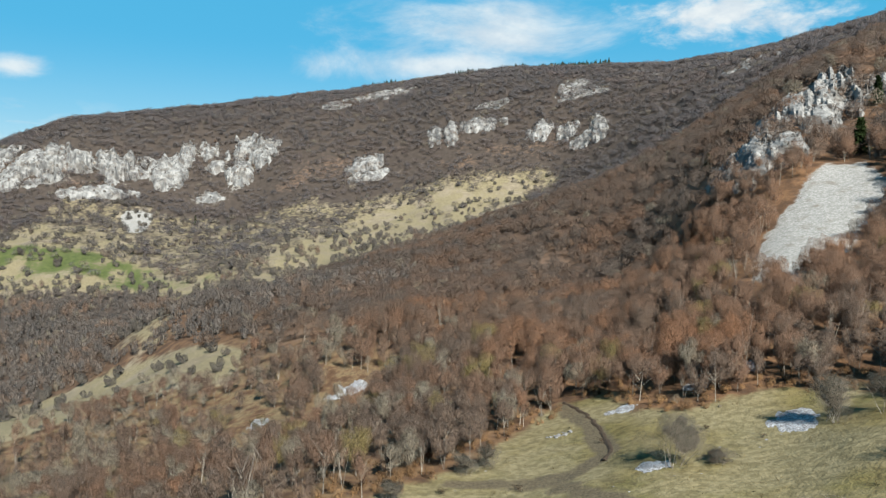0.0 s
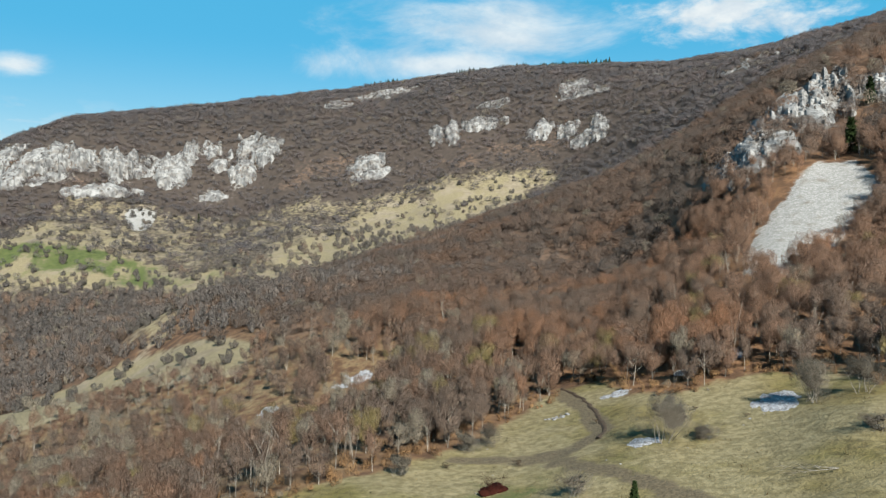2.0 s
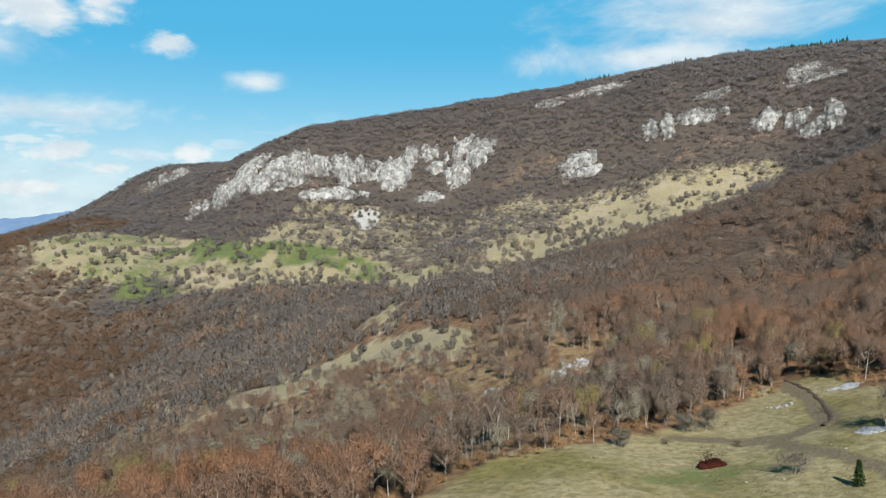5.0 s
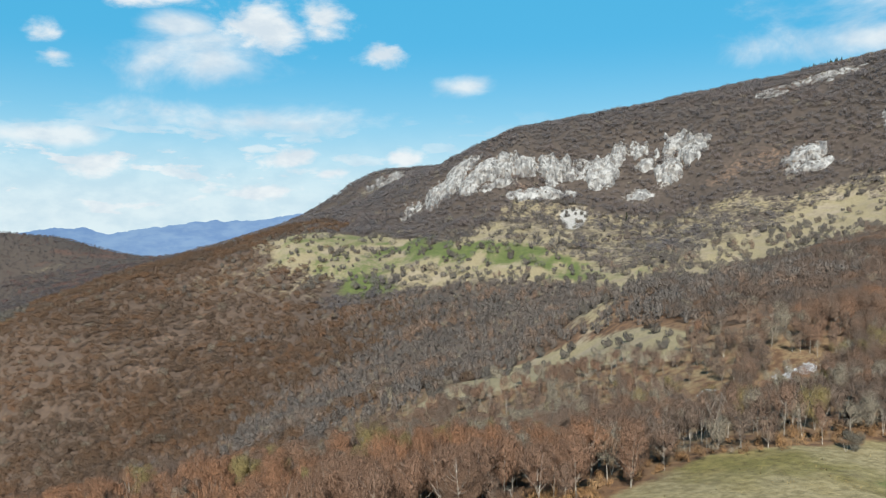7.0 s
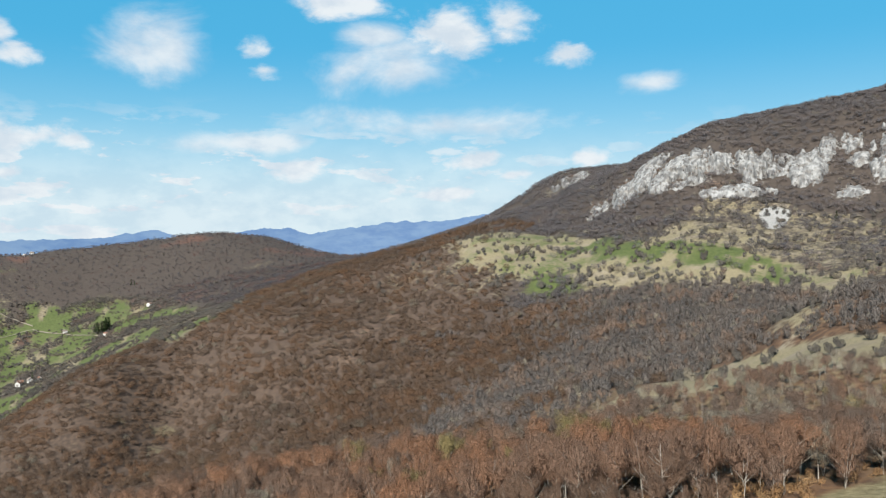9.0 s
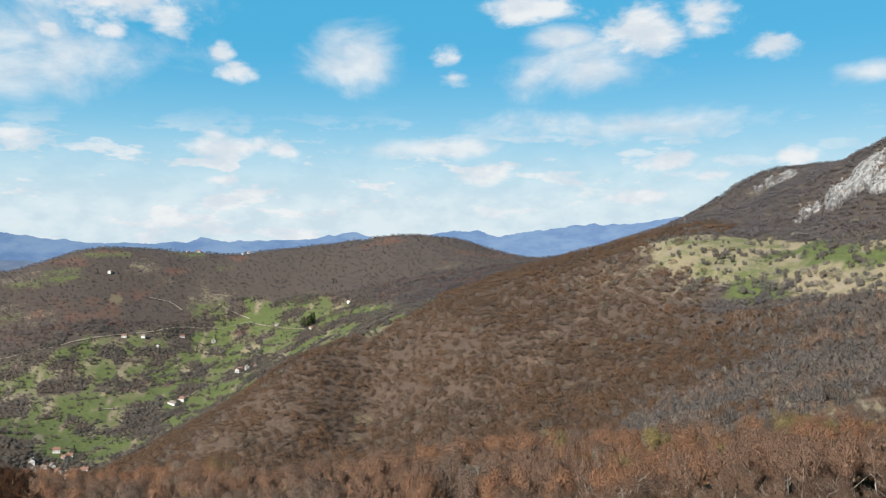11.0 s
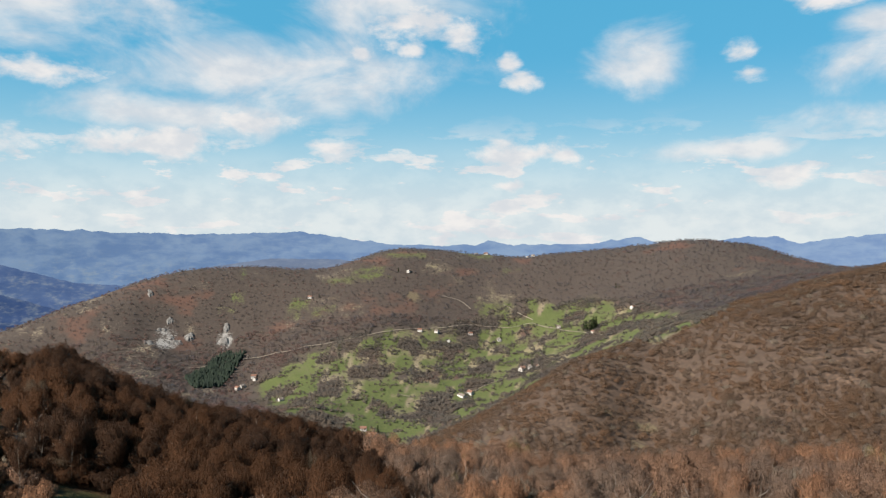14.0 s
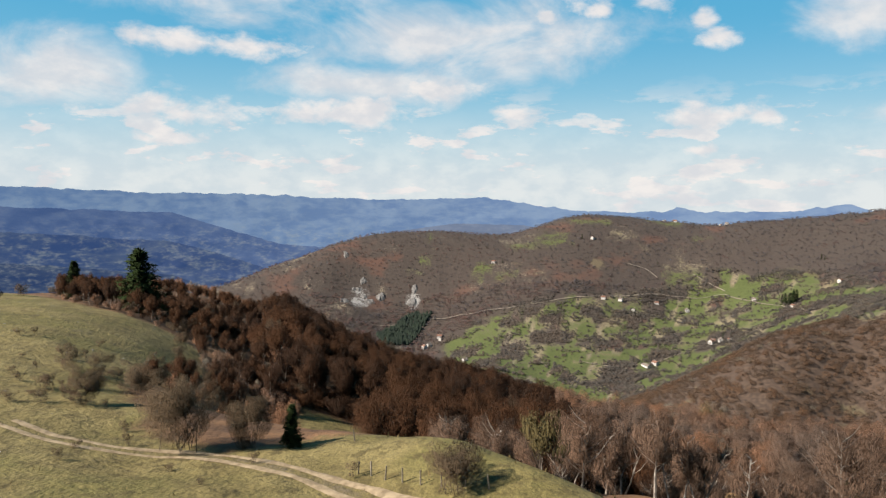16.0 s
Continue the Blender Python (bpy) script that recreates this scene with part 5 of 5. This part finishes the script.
def add_box(bm, x, y, z, sx, sy, sz, turn=0.0):
    m = Matrix.Translation((x, y, z)) @ Matrix.Rotation(turn, 4, "Z") @ Matrix.Diagonal((sx, sy, sz, 1))
    return bmesh.ops.create_cube(bm, size=1.0, matrix=m)["verts"]


def bush(seed, tall, broad, stems, twigs, label, leaf=None, bark=None, group="", name="bush", width=0.085):
    wood, _ = bare_tree(seed, tall * 0.85, broad, stems, stems * 3, 30, width, 5, 0.12, True)
    _, crown, ways = hazy_kind(seed + 50, max(5, twigs // 220), broad / tall, 0.05, twigs // 12, width * 0.5 / tall, size=0.42)
    return tree_thing(name, wood, crown * tall, bark or DARK_BARK, leaf or BUSH_TWIGS, label, "bush", group, "stem", "crown", ways=ways)


# place, height, width, stems and seed of the bushes that stand in the open
BUSHES = [(44.0, 143.0, 10.0, 13, 9), (52.4, 142.4, 3.0, 8.5, 6), (79.6, 153, 11.0, 10.5, 9), (87.7, 148, 8.0, 9.5, 7), (76, 122.8, 3.4, 8, 6), (22, 122, 5.0, 7, 5), (5.5, 163, 5, 8, 6), (10.5, 168, 5.5, 7, 5), (-10, 144, 4.5, 7, 6),
          (-60, -97.5, 7.2, 8.8, 8), (-61, -91, 5.6, 6.0, 6), (-44.4, -69.6, 3.9, 5.6, 8), (-73, -115, 3.6, 5, 6), (-84, -112, 4.4, 7, 6)]
LOW_BUSHES = [(-91, -134, 1.0, 1.7), (-82, -130, 1.1, 1.8), (-86, -129, 1.4, 1.1), (-74, -122, 0.8, 2.1), (-80, -122, 1.0, 1.3), (-74, -118, 1.8, 1.6), (-74, -117, 1.7, 1.6), (-72, -112, 1.4, 1.2), (-79, -127, 1.4, 2.2), (-89, -123, 1.3, 2.0), (-91, -128, 1.4, 1.1), (-65, -106, 1.6, 1.8), (-156, -130, 1.0, 1.1), (-105, -141, 1.7, 1.6), (-104, -143, 1.5, 2.2), (-111, -133, 1.5, 2.2), (-120, -128, 1.2, 2.1), (-123, -125, 1.2, 2.3), (-99, -129, 1.7, 1.1), (-94, -119, 0.9, 1.3), (-147, -133, 1.8, 1.6), (-56, -89, 1.4, 1.4), (-52, -106, 1.3, 1.5),
              (-60, -103.3, 1.6, 1.4), (-51, -78.6, 1.7, 1.6), (-71, -119.5, 1.7, 3.0), (-69.5, -122, 1.6, 2.6), (-88, -120, 2.2, 4), (-78, -123.5, 1.8, 3), (-155, -136, 2.6, 4), (-57, -107, 0.9, 1.5), (-53, -96, 0.8, 1.4),
              (-48, -91, 0.8, 1.2), (36, 172, 1.3, 2), (58, 165, 1.2, 2.2), (66, 155, 1.0, 2), (15, 150, 1.4, 3), (0, 150, 1.5, 3)]

# shrubs on the slope below the knoll and along its brow
THICKET = [(-77, -122), (-89, -126), (-82, -120), (-94, -124), (-89, -119), (-81, -113), (-99, -121), (-112, -124), (-115, -122), (-125, -123), (-126, -120), (-105, -118), (-119, -116), (-100, -114), (-109, -110), (-131, -128), (-95, -130),
           (-151, -178), (-165, -182), (-166, -174), (-170, -170), (-168, -162), (-158, -151), (-162, -148), (-172, -152), (-180, -150), (-186, -146), (-176, -143), (-190, -140), (-165, -141), (-154, -137), (-148, -134), (-170, -134), (-182, -134), (-160, -130), (-140, -131), (-196, -150), (-200, -158)]


def build_bushes():
    for k, (x, y, tall, broad, stems) in enumerate(BUSHES):
        ob = bush(700 + k, tall, broad, stems, 3600, "large leafless bush with many grey stems on the pale grass" if y > 0 else "large leafless bush with many brown stems on the grass", GREY_BUSH if y > 0 else BUSH_TWIGS, PALE_BARK if y > 0 else DARK_BARK, group="bushes on the meadow")
        ob.matrix_basis = standing(x, y, k * 1.3, 1.0)
    small = bush(760, 1.0, 1.5, 6, 420, "small leafless shrub on the dry grass", group="shrubs on the meadow", name="shrub", width=0.030)
    for k, (x, y, tall, broad) in enumerate(LOW_BUSHES):
        m = standing(x, y, k * 2.1, 1.0) @ Matrix.Diagonal((broad / 1.5, broad / 1.5, tall, 1))
        if k:
            copy_thing(small, m)
        else:
            small.matrix_basis = m
    thickets = [bush(770 + k, 4.0, 5.0 + k * 0.5, 6 + k, 1500, "leafless grey-brown shrub in a loose thicket on the hillside", group="shrubs of the hillside thicket", width=0.075) for k in range(4)]
    for k, (x, y) in enumerate(THICKET):
        m = standing(x, y, k * 1.7, 0.65 + 0.5 * ((k * 37) % 11) / 11)
        if k < 4:
            thickets[k].matrix_basis = m
        else:
            copy_thing(thickets[k % 4], m)
    for k, (x, y, tall, broad) in enumerate([(-50, -62, 5.6, 5.5), (-139, -29, 8, 7), (-163, -18, 8, 8), (-129, -47, 6, 5), (-133, -52, 7, 7), (-147, -3, 7, 7), (-181, -127, 5, 4), (-62, 258, 8, 7), (-95, 262, 8, 6), (-22, 235, 8, 6), (-104, -40, 6, 6), (-167, -122, 6, 5)]):
        ob = bush(780 + k, tall, broad, 5, 2600, "bush with yellow-green budding twigs among bare trees", GREEN_BUDS, group="budding bushes")
        ob.matrix_basis = standing(x, y, k, 1.0)
    wood, thin = bare_tree(797, 10.0, 7.0, 2, 16, 420, 0.16, 6, 0.12, True)
    fallen = tree_thing("fallen_tree", wood, thin, PALE_BARK, GREY_BUSH, "bleached dead tree lying on the dry meadow", "fallen tree", "", "trunk", "branches")
    fallen.matrix_basis = standing(63.5, 111.5, 0.0, 1.0) @ Matrix.Translation((0, 0, 0.55)) @ Matrix.Rotation(math.radians(242), 4, "Z") @ Matrix.Rotation(math.radians(15), 4, "X") @ Matrix.Diagonal((1, 1, 0.3, 1)) @ Matrix.Rotation(math.radians(90), 4, "X")
    rng = np.random.default_rng(799)
    wood, thin = bare_tree(799, 1.5, 6.5, 9, 27, 1500, 0.07, 4, 0.02)
    centres = np.stack([rng.normal(0, 1.7, 16), rng.normal(0, 1.1, 16), rng.uniform(0.25, 0.6, 16)], -1)
    mound, out = clumps(rng, centres, rng.uniform(0.7, 1.3, (16, 1)) * np.array([1.1, 0.9, 0.7]), np.array([0, 0, -0.5]))
    crown, ways = np.concatenate([mound, thin]), np.concatenate([out, rounded(thin, 1.5)])
    heap = tree_thing("brush_heap", wood, crown, DARK_BARK, DEAD_BRUSH, "low heap of dark red dead brush on the meadow", "brush heap", "", "branches", "brush", ways=ways)
    heap.matrix_basis = standing(9, 134, 0.4, 1.0)


def build_conifers():
    # the last one is added in place of a tree dark only with shade
    for x, y, tall, broad, seed in [(-168, -153, 16.5, 16.0, 1), (-172, -172, 10.0, 7.0, 2), (191.3, 350, 17, 11, 3), (241, 424, 16, 8, 4), (169, 486, 11, 11, 5), (30.6, 112.6, 4.6, 2.2, 6), (-86, -20, 10, 6.0, 7), (-62, -87, 4.6, 2.6, 8)]:
        wood, crown = conifer(820 + seed, tall, broad, 17, 10, 34, 0.022 * tall)
        ob = tree_thing("conifer", wood, crown, DARK_BARK, NEEDLES, "dark green conifer with drooping boughs standing among bare trees", "tree", "single conifers")
        ob.matrix_basis = standing(x, y, seed, 1.0)
    kinds = []
    for k in range(3):
        cone = tube([(0, 0, 0.04), (0.01 * k, 0, 0.30), (0, 0.02, 0.62), (0, 0, 1.0)], np.array([0.13, 0.20 + 0.02 * k, 0.11, 0.006]), 7)
        kinds.append((tube([(0, 0, 0), (0, 0, 0.3)], [0.02, 0.015], 3), cone))
    rng = np.random.default_rng(77)
    n = 1500
    bx, by = rng.uniform(-2660, -2395, n), rng.uniform(-445, -265, n)
    keep = edge_distance(bx, by, PLANTATION) < 0
    plant("plantation", bx[keep], by[keep], rng, kinds, DARK_BARK, FAR_NEEDLES, "dense dark green conifer plantation on the valley side", (14, 20))
    xs, ys = [], []
    brow = sorted(row for row in LANDFORMS["mountain_crest"] if row[1] < 2600)
    for b0, b1, n in ((16.5, 19.5, 60), (7.5, 12.5, 90), (3.0, 6.0, 40), (-3.0, -0.8, 50), (-12.0, -4.5, 260)):
        turn = rng.uniform(b0, b1, n)
        b, r = np.radians(turn), np.interp(turn, [row[0] for row in brow], [row[1] for row in brow]) + rng.uniform(-70, 30, n)
        xs.append(LOOKOUT[0] - np.sin(b) * r)
        ys.append(LOOKOUT[1] + np.cos(b) * r)
    plant("crest_conifers", np.concatenate(xs), np.concatenate(ys), rng, kinds, DARK_BARK, FAR_NEEDLES, "dark conifers in rows along the mountain crest", (13, 21))
    spots = [(-2331, 829), (-2338, 838), (-2325, 842), (-2340, 820), (-2318, 832), (-2330, 850), (-2667, 1081), (-2680, 1075), (-1832, 105), (-2345, 846), (-2352, 832), (-2320, 846), (-2312, 842), (-2336, 858), (-2348, 856), (-2325, 822), (-2342, 864), (-2316, 854), (-2560, 600), (-2185, 600), (-2900, -20), (-3060, 300), (-450, 1380), (-2870, 560)]
    tall = conifer(845, 17.0, 7.5, 9, 6, 9, 0.9)
    first = None
    for k, (x, y) in enumerate(spots):
        m = standing(x, y, k, rng.uniform(1.2, 1.7) if -2355 < x < -2310 else rng.uniform(0.7, 1.0))
        if first is None:
            first = tree_thing("spruce", *tall, DARK_BARK, NEEDLES, "tall dark conifer beside the valley farms", "tree", "conifers in the valley")
            first.matrix_basis = m
        else:
            copy_thing(first, m)


def house(wide, long, tall, pitch, roof, label, group):
    """A gabled house: walls, two roof slopes, chimney, door and windows."""
    root = tagged(new("house"), label, "house", group)
    bm = bmesh.new()
    add_box(bm, 0, 0, tall / 2 - 0.6, wide, long, tall + 1.2)
    peak = tall + pitch
    for y in (-long / 2, long / 2):
        vs = [bm.verts.new(p) for p in ((-wide / 2, y, tall), (wide / 2, y, tall), (0, y, peak))]
        bm.faces.new(vs)
    part("wall", bm, WALLS, root)
    for s in (-1, 1):
        bm = bmesh.new()
        over, lift = 0.5, 0.22
        run = (wide / 2 + over)
        drop = pitch * over / (wide / 2)
        lower = [(s * run, y, tall - drop) for y in (-long / 2 - over, long / 2 + over)]
        upper = [(0, y, peak) for y in (long / 2 + over, -long / 2 - over)]
        a = [bm.verts.new(p) for p in lower + upper]
        b = [bm.verts.new((p[0], p[1], p[2] + lift)) for p in lower + upper]
        bm.faces.new(a)
        bm.faces.new(b[::-1])
        for i in range(4):
            j = (i + 1) % 4
            bm.faces.new((a[i], b[i], b[j], a[j]))
        part("roof", bm, roof, root)
    bm = bmesh.new()
    add_box(bm, wide * 0.2, long * 0.2, peak, 0.7, 0.7, 1.8)
    part("chimney", bm, WALLS, root)
    for s in (-1, 1):
        for k in range(2):
            bm = bmesh.new()
            add_box(bm, s * (wide / 2 + 0.02), (k - 0.5) * long * 0.5, tall * 0.55, 0.12, 1.1, 1.3)
            part("window", bm, PANE, root)
            bm = bmesh.new()
            add_box(bm, (k - 0.5) * wide * 0.5, s * (long / 2 + 0.02), tall * 0.55, 1.1, 0.12, 1.3)
            part("window", bm, PANE, root)
    bm = bmesh.new()
    add_box(bm, wide / 2 + 0.03, 0, 1.0, 0.14, 1.1, 2.1)
    part("door", bm, WEATHERED, root)
    return root


HOUSES = [(-1728, 39), (-1681, 90), (-1545, 68), (-1481, 79), (-1692, 111), (-1803, 93), (-1760, 20), (-2200, 575), (-2486, -232), (-2162, -136), (-2084, 389), (-1793, 82), (-1742, 56), (-1690, 63), (-1640, 43), (-1710, 20), (-1830, 70), (-2178, 565), (-2172, 590), (-2160, 610), (-2413, -276), (-2430, -262), (-2469, -227), (-2393, 1012), (-2471, 780), (-2288, 832), (-2609, 322),
          (-2603, 380), (-2545, 413), (-2607, 502), (-2553, 591), (-2905, -54), (-3056, 342), (-3400, 699), (-3380, 740), (-3317, 918), (-3300, 940), (-1660, 70), (-1600, 60)]


HUT = (112, 178)


def build_houses():
    models = [house(9, 12, 5.5, 3.4, TILES, "white plastered farmhouse with red tiled roof in the valley", "valley farmhouses"),
              house(8, 10, 5.0, 3.0, DULL_ROOF, "white plastered house with weathered grey roof in the valley", "valley houses")]
    rng, used = np.random.default_rng(4), set()
    for k, (x, y) in enumerate(HOUSES):
        j = 0 if k % 3 else 1
        m = standing(x, y, rng.uniform(0, 3.14), rng.uniform(1.0, 1.35))
        if j in used:
            copy_thing(models[j], m)
        else:
            models[j].matrix_basis = m
            used.add(j)
    barn = house(13, 34, 4.5, 4.0, DULL_ROOF, "long barn with dark weathered roof beside a field", "")
    barn.name = "barn"
    barn["category"] = "barn"
    barn.matrix_basis = standing(-2061, 360, 1.9, 1.0)
    hut = house(6.5, 8.5, 3.0, 2.4, TILES, "small grey hut with red tiled roof at the forest edge", "")
    hut.name = "hut"
    hut["category"] = "hut"
    hut.matrix_basis = standing(HUT[0], HUT[1], 0.5, 1.0)


def ribbon(name, line, wide, m, label, lift=0.5):
    """A road laid over the ground."""
    pts = [Vector((x, y, 0)) for x, y in line]
    fine = []
    for a, b in zip(pts, pts[1:]):
        n = max(2, int((b - a).length / 12))
        fine += [a.lerp(b, k / n) for k in range(n)]
    fine.append(pts[-1])
    xs, ys = [], []
    for k, p in enumerate(fine):
        t = (fine[min(k + 2, len(fine) - 1)] - fine[max(k - 2, 0)]).normalized()
        row = [p + Vector((-t.y, t.x, 0)) * wide * f for f in (-0.5, -0.17, 0.17, 0.5)]
        xs.append([q.x for q in row])
        ys.append([q.y for q in row])
    xs, ys = np.array(xs), np.array(ys)
    zs = height(xs.ravel(), ys.ravel()).reshape(xs.shape) + lift
    tagged(new(name, sheet_mesh(name, xs, ys, zs, False, [m])), label, "road", kind="structure")


def ruts():
    """Two worn wheel ruts over the meadow, with a grass strip between."""
    pts = np.array(ROAD, float)
    run = np.concatenate([[0], np.cumsum(np.hypot(*np.diff(pts, axis=0).T))])
    at = np.arange(0, run[-1], 0.5)
    px, py = np.interp(at, run, pts[:, 0]), np.interp(at, run, pts[:, 1])
    k = np.ones(13) / 13
    px, py = np.convolve(np.pad(px, 6, "edge"), k, "valid"), np.convolve(np.pad(py, 6, "edge"), k, "valid")
    tx, ty = np.gradient(px), np.gradient(py)
    n = np.hypot(tx, ty)
    tx, ty = tx / n, ty / n
    for s in (-1, 1):
        mid = s * 0.95 + (fbm(at / 4, at * 0 + s, 95, 3) - 0.5) * 0.4
        half = 0.28 + 0.34 * fbm(at / 2.2, at * 0 + 7 * s, 97, 3)
        off = np.stack([mid - half, mid - half * 0.4, mid + half * 0.4, mid + half], -1)
        xs, ys = px[:, None] - ty[:, None] * off, py[:, None] + tx[:, None] * off
        zs = height(xs.ravel(), ys.ravel()).reshape(xs.shape) + np.array([0.03, 0.09, 0.09, 0.03])
        tagged(new("track", sheet_mesh("track", xs, ys, zs, False, [CLAY])), "pale worn wheel rut of a dirt track over the meadow", "track", kind="structure")


def build_roads():
    ruts()
    ribbon("road", [(-2549, -441), (-2609, -293), (-2603, -168), (-2577, -23), (-2579, 126), (-2618, 284), (-2638, 406), (-2670, 536), (-2608, 730), (-2349, 807), (-2148, 841)], 3.4, GRAVEL, "pale gravel road along the valley side", 3.5)
    ribbon("road", [(-2794, 670), (-2734, 702), (-2628, 736)], 3.2, GRAVEL, "pale gravel lane above the valley road", 3.5)
    ribbon("road", [(-2876, 449), (-2850, 510), (-2784, 540)], 3.0, GRAVEL, "pale winding lane on the far slope", 3.5)
    ribbon("road", [(-2109, 185), (-2068, 305), (-2097, 408), (-2167, 492), (-2153, 575)], 2.6, GRAVEL, "narrow farm lane between green plots", 3.0)


def build_bank():
    """The bare, eroded edge of the old track."""
    pts = np.array([(34.5, 217), (37, 205), (38.4, 193), (37.6, 178), (36.4, 164), (33, 157)], float)
    run = np.concatenate([[0], np.cumsum(np.hypot(*np.diff(pts, axis=0).T))])
    at = np.arange(0, run[-1], 0.5)
    px, py = np.interp(at, run, pts[:, 0]), np.interp(at, run, pts[:, 1])
    tx, ty = np.gradient(px), np.gradient(py)
    n = np.hypot(tx, ty)
    wander, tall = (fbm(at / 3, at * 0, 96, 3) - 0.5) * 1.2, 0.15 + 0.45 * fbm(at / 4, at * 0 + 3, 98, 3)
    off, rise = np.array([-0.55, -0.2, 0.05, 0.9]), np.array([-0.1, 0.45, 1.0, -0.1])
    xs = px[:, None] - (ty / n)[:, None] * (off + wander[:, None])
    ys = py[:, None] + (tx / n)[:, None] * (off + wander[:, None])
    zs = height(xs.ravel(), ys.ravel()).reshape(xs.shape) + rise * tall[:, None] - 0.02
    tagged(new("earth_bank", sheet_mesh("earth_bank", xs, ys, zs, False, [DARK_SOIL])), "dark eroded earth bank along the old track", "earth bank")


def build_fence():
    """Posts of a field fence beside the track."""
    rng = np.random.default_rng(6)
    for k, (x, y) in enumerate([(-61.6, -80.4), (-51.6, -78.3), (-50.6, -77.0), (-49.3, -75.6), (-48.2, -74.0), (-47.2, -72.4), (-46.0, -70.6), (-44.8, -68.7), (-43.5, -66.8)]):
        bm = bmesh.new()
        r = bmesh.ops.create_cone(bm, cap_ends=True, segments=7, radius1=0.075, radius2=0.055, depth=1.55)
        for v in bm.verts:
            v.co.z += 0.62
            if v.co.z > 1:
                v.co.x += rng.normal(0, 0.03)
        me = bpy.data.meshes.new("fence_post")
        bm.to_mesh(me)
        bm.free()
        me.materials.append(WEATHERED)
        ob = tagged(new("fence_post", me), "weathered wooden fence post leaning in the grass", "fence post", "fence posts by the track")
        ob.matrix_basis = standing(x, y, k, 1.0) @ Matrix.Rotation(rng.normal(0, 0.08), 4, "X") @ Matrix.Rotation(rng.normal(0, 0.08), 4, "Y")


def stone_mesh(seed):
    rng = np.random.default_rng(seed)
    bm = bmesh.new()
    bmesh.ops.create_icosphere(bm, subdivisions=2, radius=1.0)
    for v in bm.verts:
        d = 0.75 + 0.5 * noise.noise(v.co * 1.7 + Vector((seed, 0, 0))) + rng.normal(0, 0.04)
        v.co = Vector((v.co.x * 1.2, v.co.y, v.co.z * 0.6)) * d
    me = bpy.data.meshes.new("stone")
    bm.to_mesh(me)
    bm.free()
    me.materials.append(LIMESTONE)
    return me


def build_stones():
    rng = np.random.default_rng(12)
    meshes = [stone_mesh(s) for s in range(4)]
    spots = [(29 + rng.normal(0, 1.6), 186.5 + rng.normal(0, 1.1), rng.uniform(0.3, 0.75)) for _ in range(16)]
    spots += [(rng.uniform(-130, -48), rng.uniform(-150, -70), rng.uniform(0.12, 0.32)) for _ in range(40)]
    spots += [(rng.uniform(0, 70), rng.uniform(100, 180), rng.uniform(0.12, 0.35)) for _ in range(30)]
    for k, (x, y, size) in enumerate(spots):
        if covers(np.array([x]), np.array([y]))["grass"][0] < 0.7:
            continue
        heap = k < 16
        ob = tagged(new("stone", meshes[k % 4]), "pale limestone boulder in a small heap on the meadow" if heap else "small pale stone lying in the grass", "stone", "stone heap" if heap else "stones in the grass")
        ob.matrix_basis = standing(x, y, rng.uniform(0, 6), size) @ Matrix.Translation((0, 0, 0.3))


def build_snow():
    """Last snow left in the shade."""
    for k, (cx, cy, across, deep) in enumerate([(77, 161, 8.5, 9.5), (40.5, 145.5, 5.0, 3.2), (47, 195, 6.0, 4.5), (66, 196, 5.0, 5.0), (80, 200, 5, 6), (-37, 294, 10.0, 11.0), (-68, 275, 7.0, 9.0)]):
        me, _, _ = crag_mesh("snow_patch", cx, cy, across, deep, 0.28, 0.35, 60 + k, SNOW, 0.09, 1.9)
        me.polygons.foreach_set("use_smooth", np.ones(len(me.polygons), bool))
        tagged(new("snow_patch", me), "ragged patch of snow greyed for shade on leaf litter under bare trees", "snow patch", "snow patches")


def build_tussocks():
    """Rough grass and dead stalks over the meadow, in one mesh."""
    rng = np.random.default_rng(21)
    n = 34000
    x, y = rng.uniform(-190, 130, n), rng.uniform(-210, 220, n)
    c = covers(x, y)
    clump = fbm(x / 5, y / 5, 91, 3)
    keep = (c["grass"] > 0.75) & (c["clay"] < 0.1) & (c["dirt"] < 0.3) & (clump + rng.normal(0, 0.08, n) > 0.55)
    x, y = x[keep], y[keep]
    kinds = []
    for k in range(4):
        way = random_way(rng, 1.3, 9)
        base = np.stack([rng.normal(0, 0.35, 9), rng.normal(0, 0.35, 9), np.zeros(9)], -1)
        kinds.append((slivers(base[:1], way[:1], np.full(1, 0.5), np.full(1, 0.05), rng), slivers(base, way, rng.uniform(0.4, 1.0, 9), rng.uniform(0.12, 0.3, 9), rng)))
    ob = plant("grass_tussocks", x, y, rng, kinds, STRAW, STRAW, "rough dry grass tussocks and dead stalks on the meadow", (0.4, 1.3))
    ob["category"] = "grass"


CLAY = plain_material("pale clay", (0.104, 0.077, 0.0462), (0.1925, 0.1502, 0.09625), 1.2)
STRAW = twig_material("dry straw", (0.04389, 0.03219, 0.01522), (0.09948, 0.07608, 0.03511), (0.1229, 0.09363, 0.04096))
DARK_SOIL = plain_material("dark bare soil", (0.018, 0.012, 0.008), (0.045, 0.030, 0.018), 1.5)
build_bank()
build_bushes()
build_conifers()
build_houses()
build_roads()
build_fence()
build_stones()
build_snow()
build_tussocks()
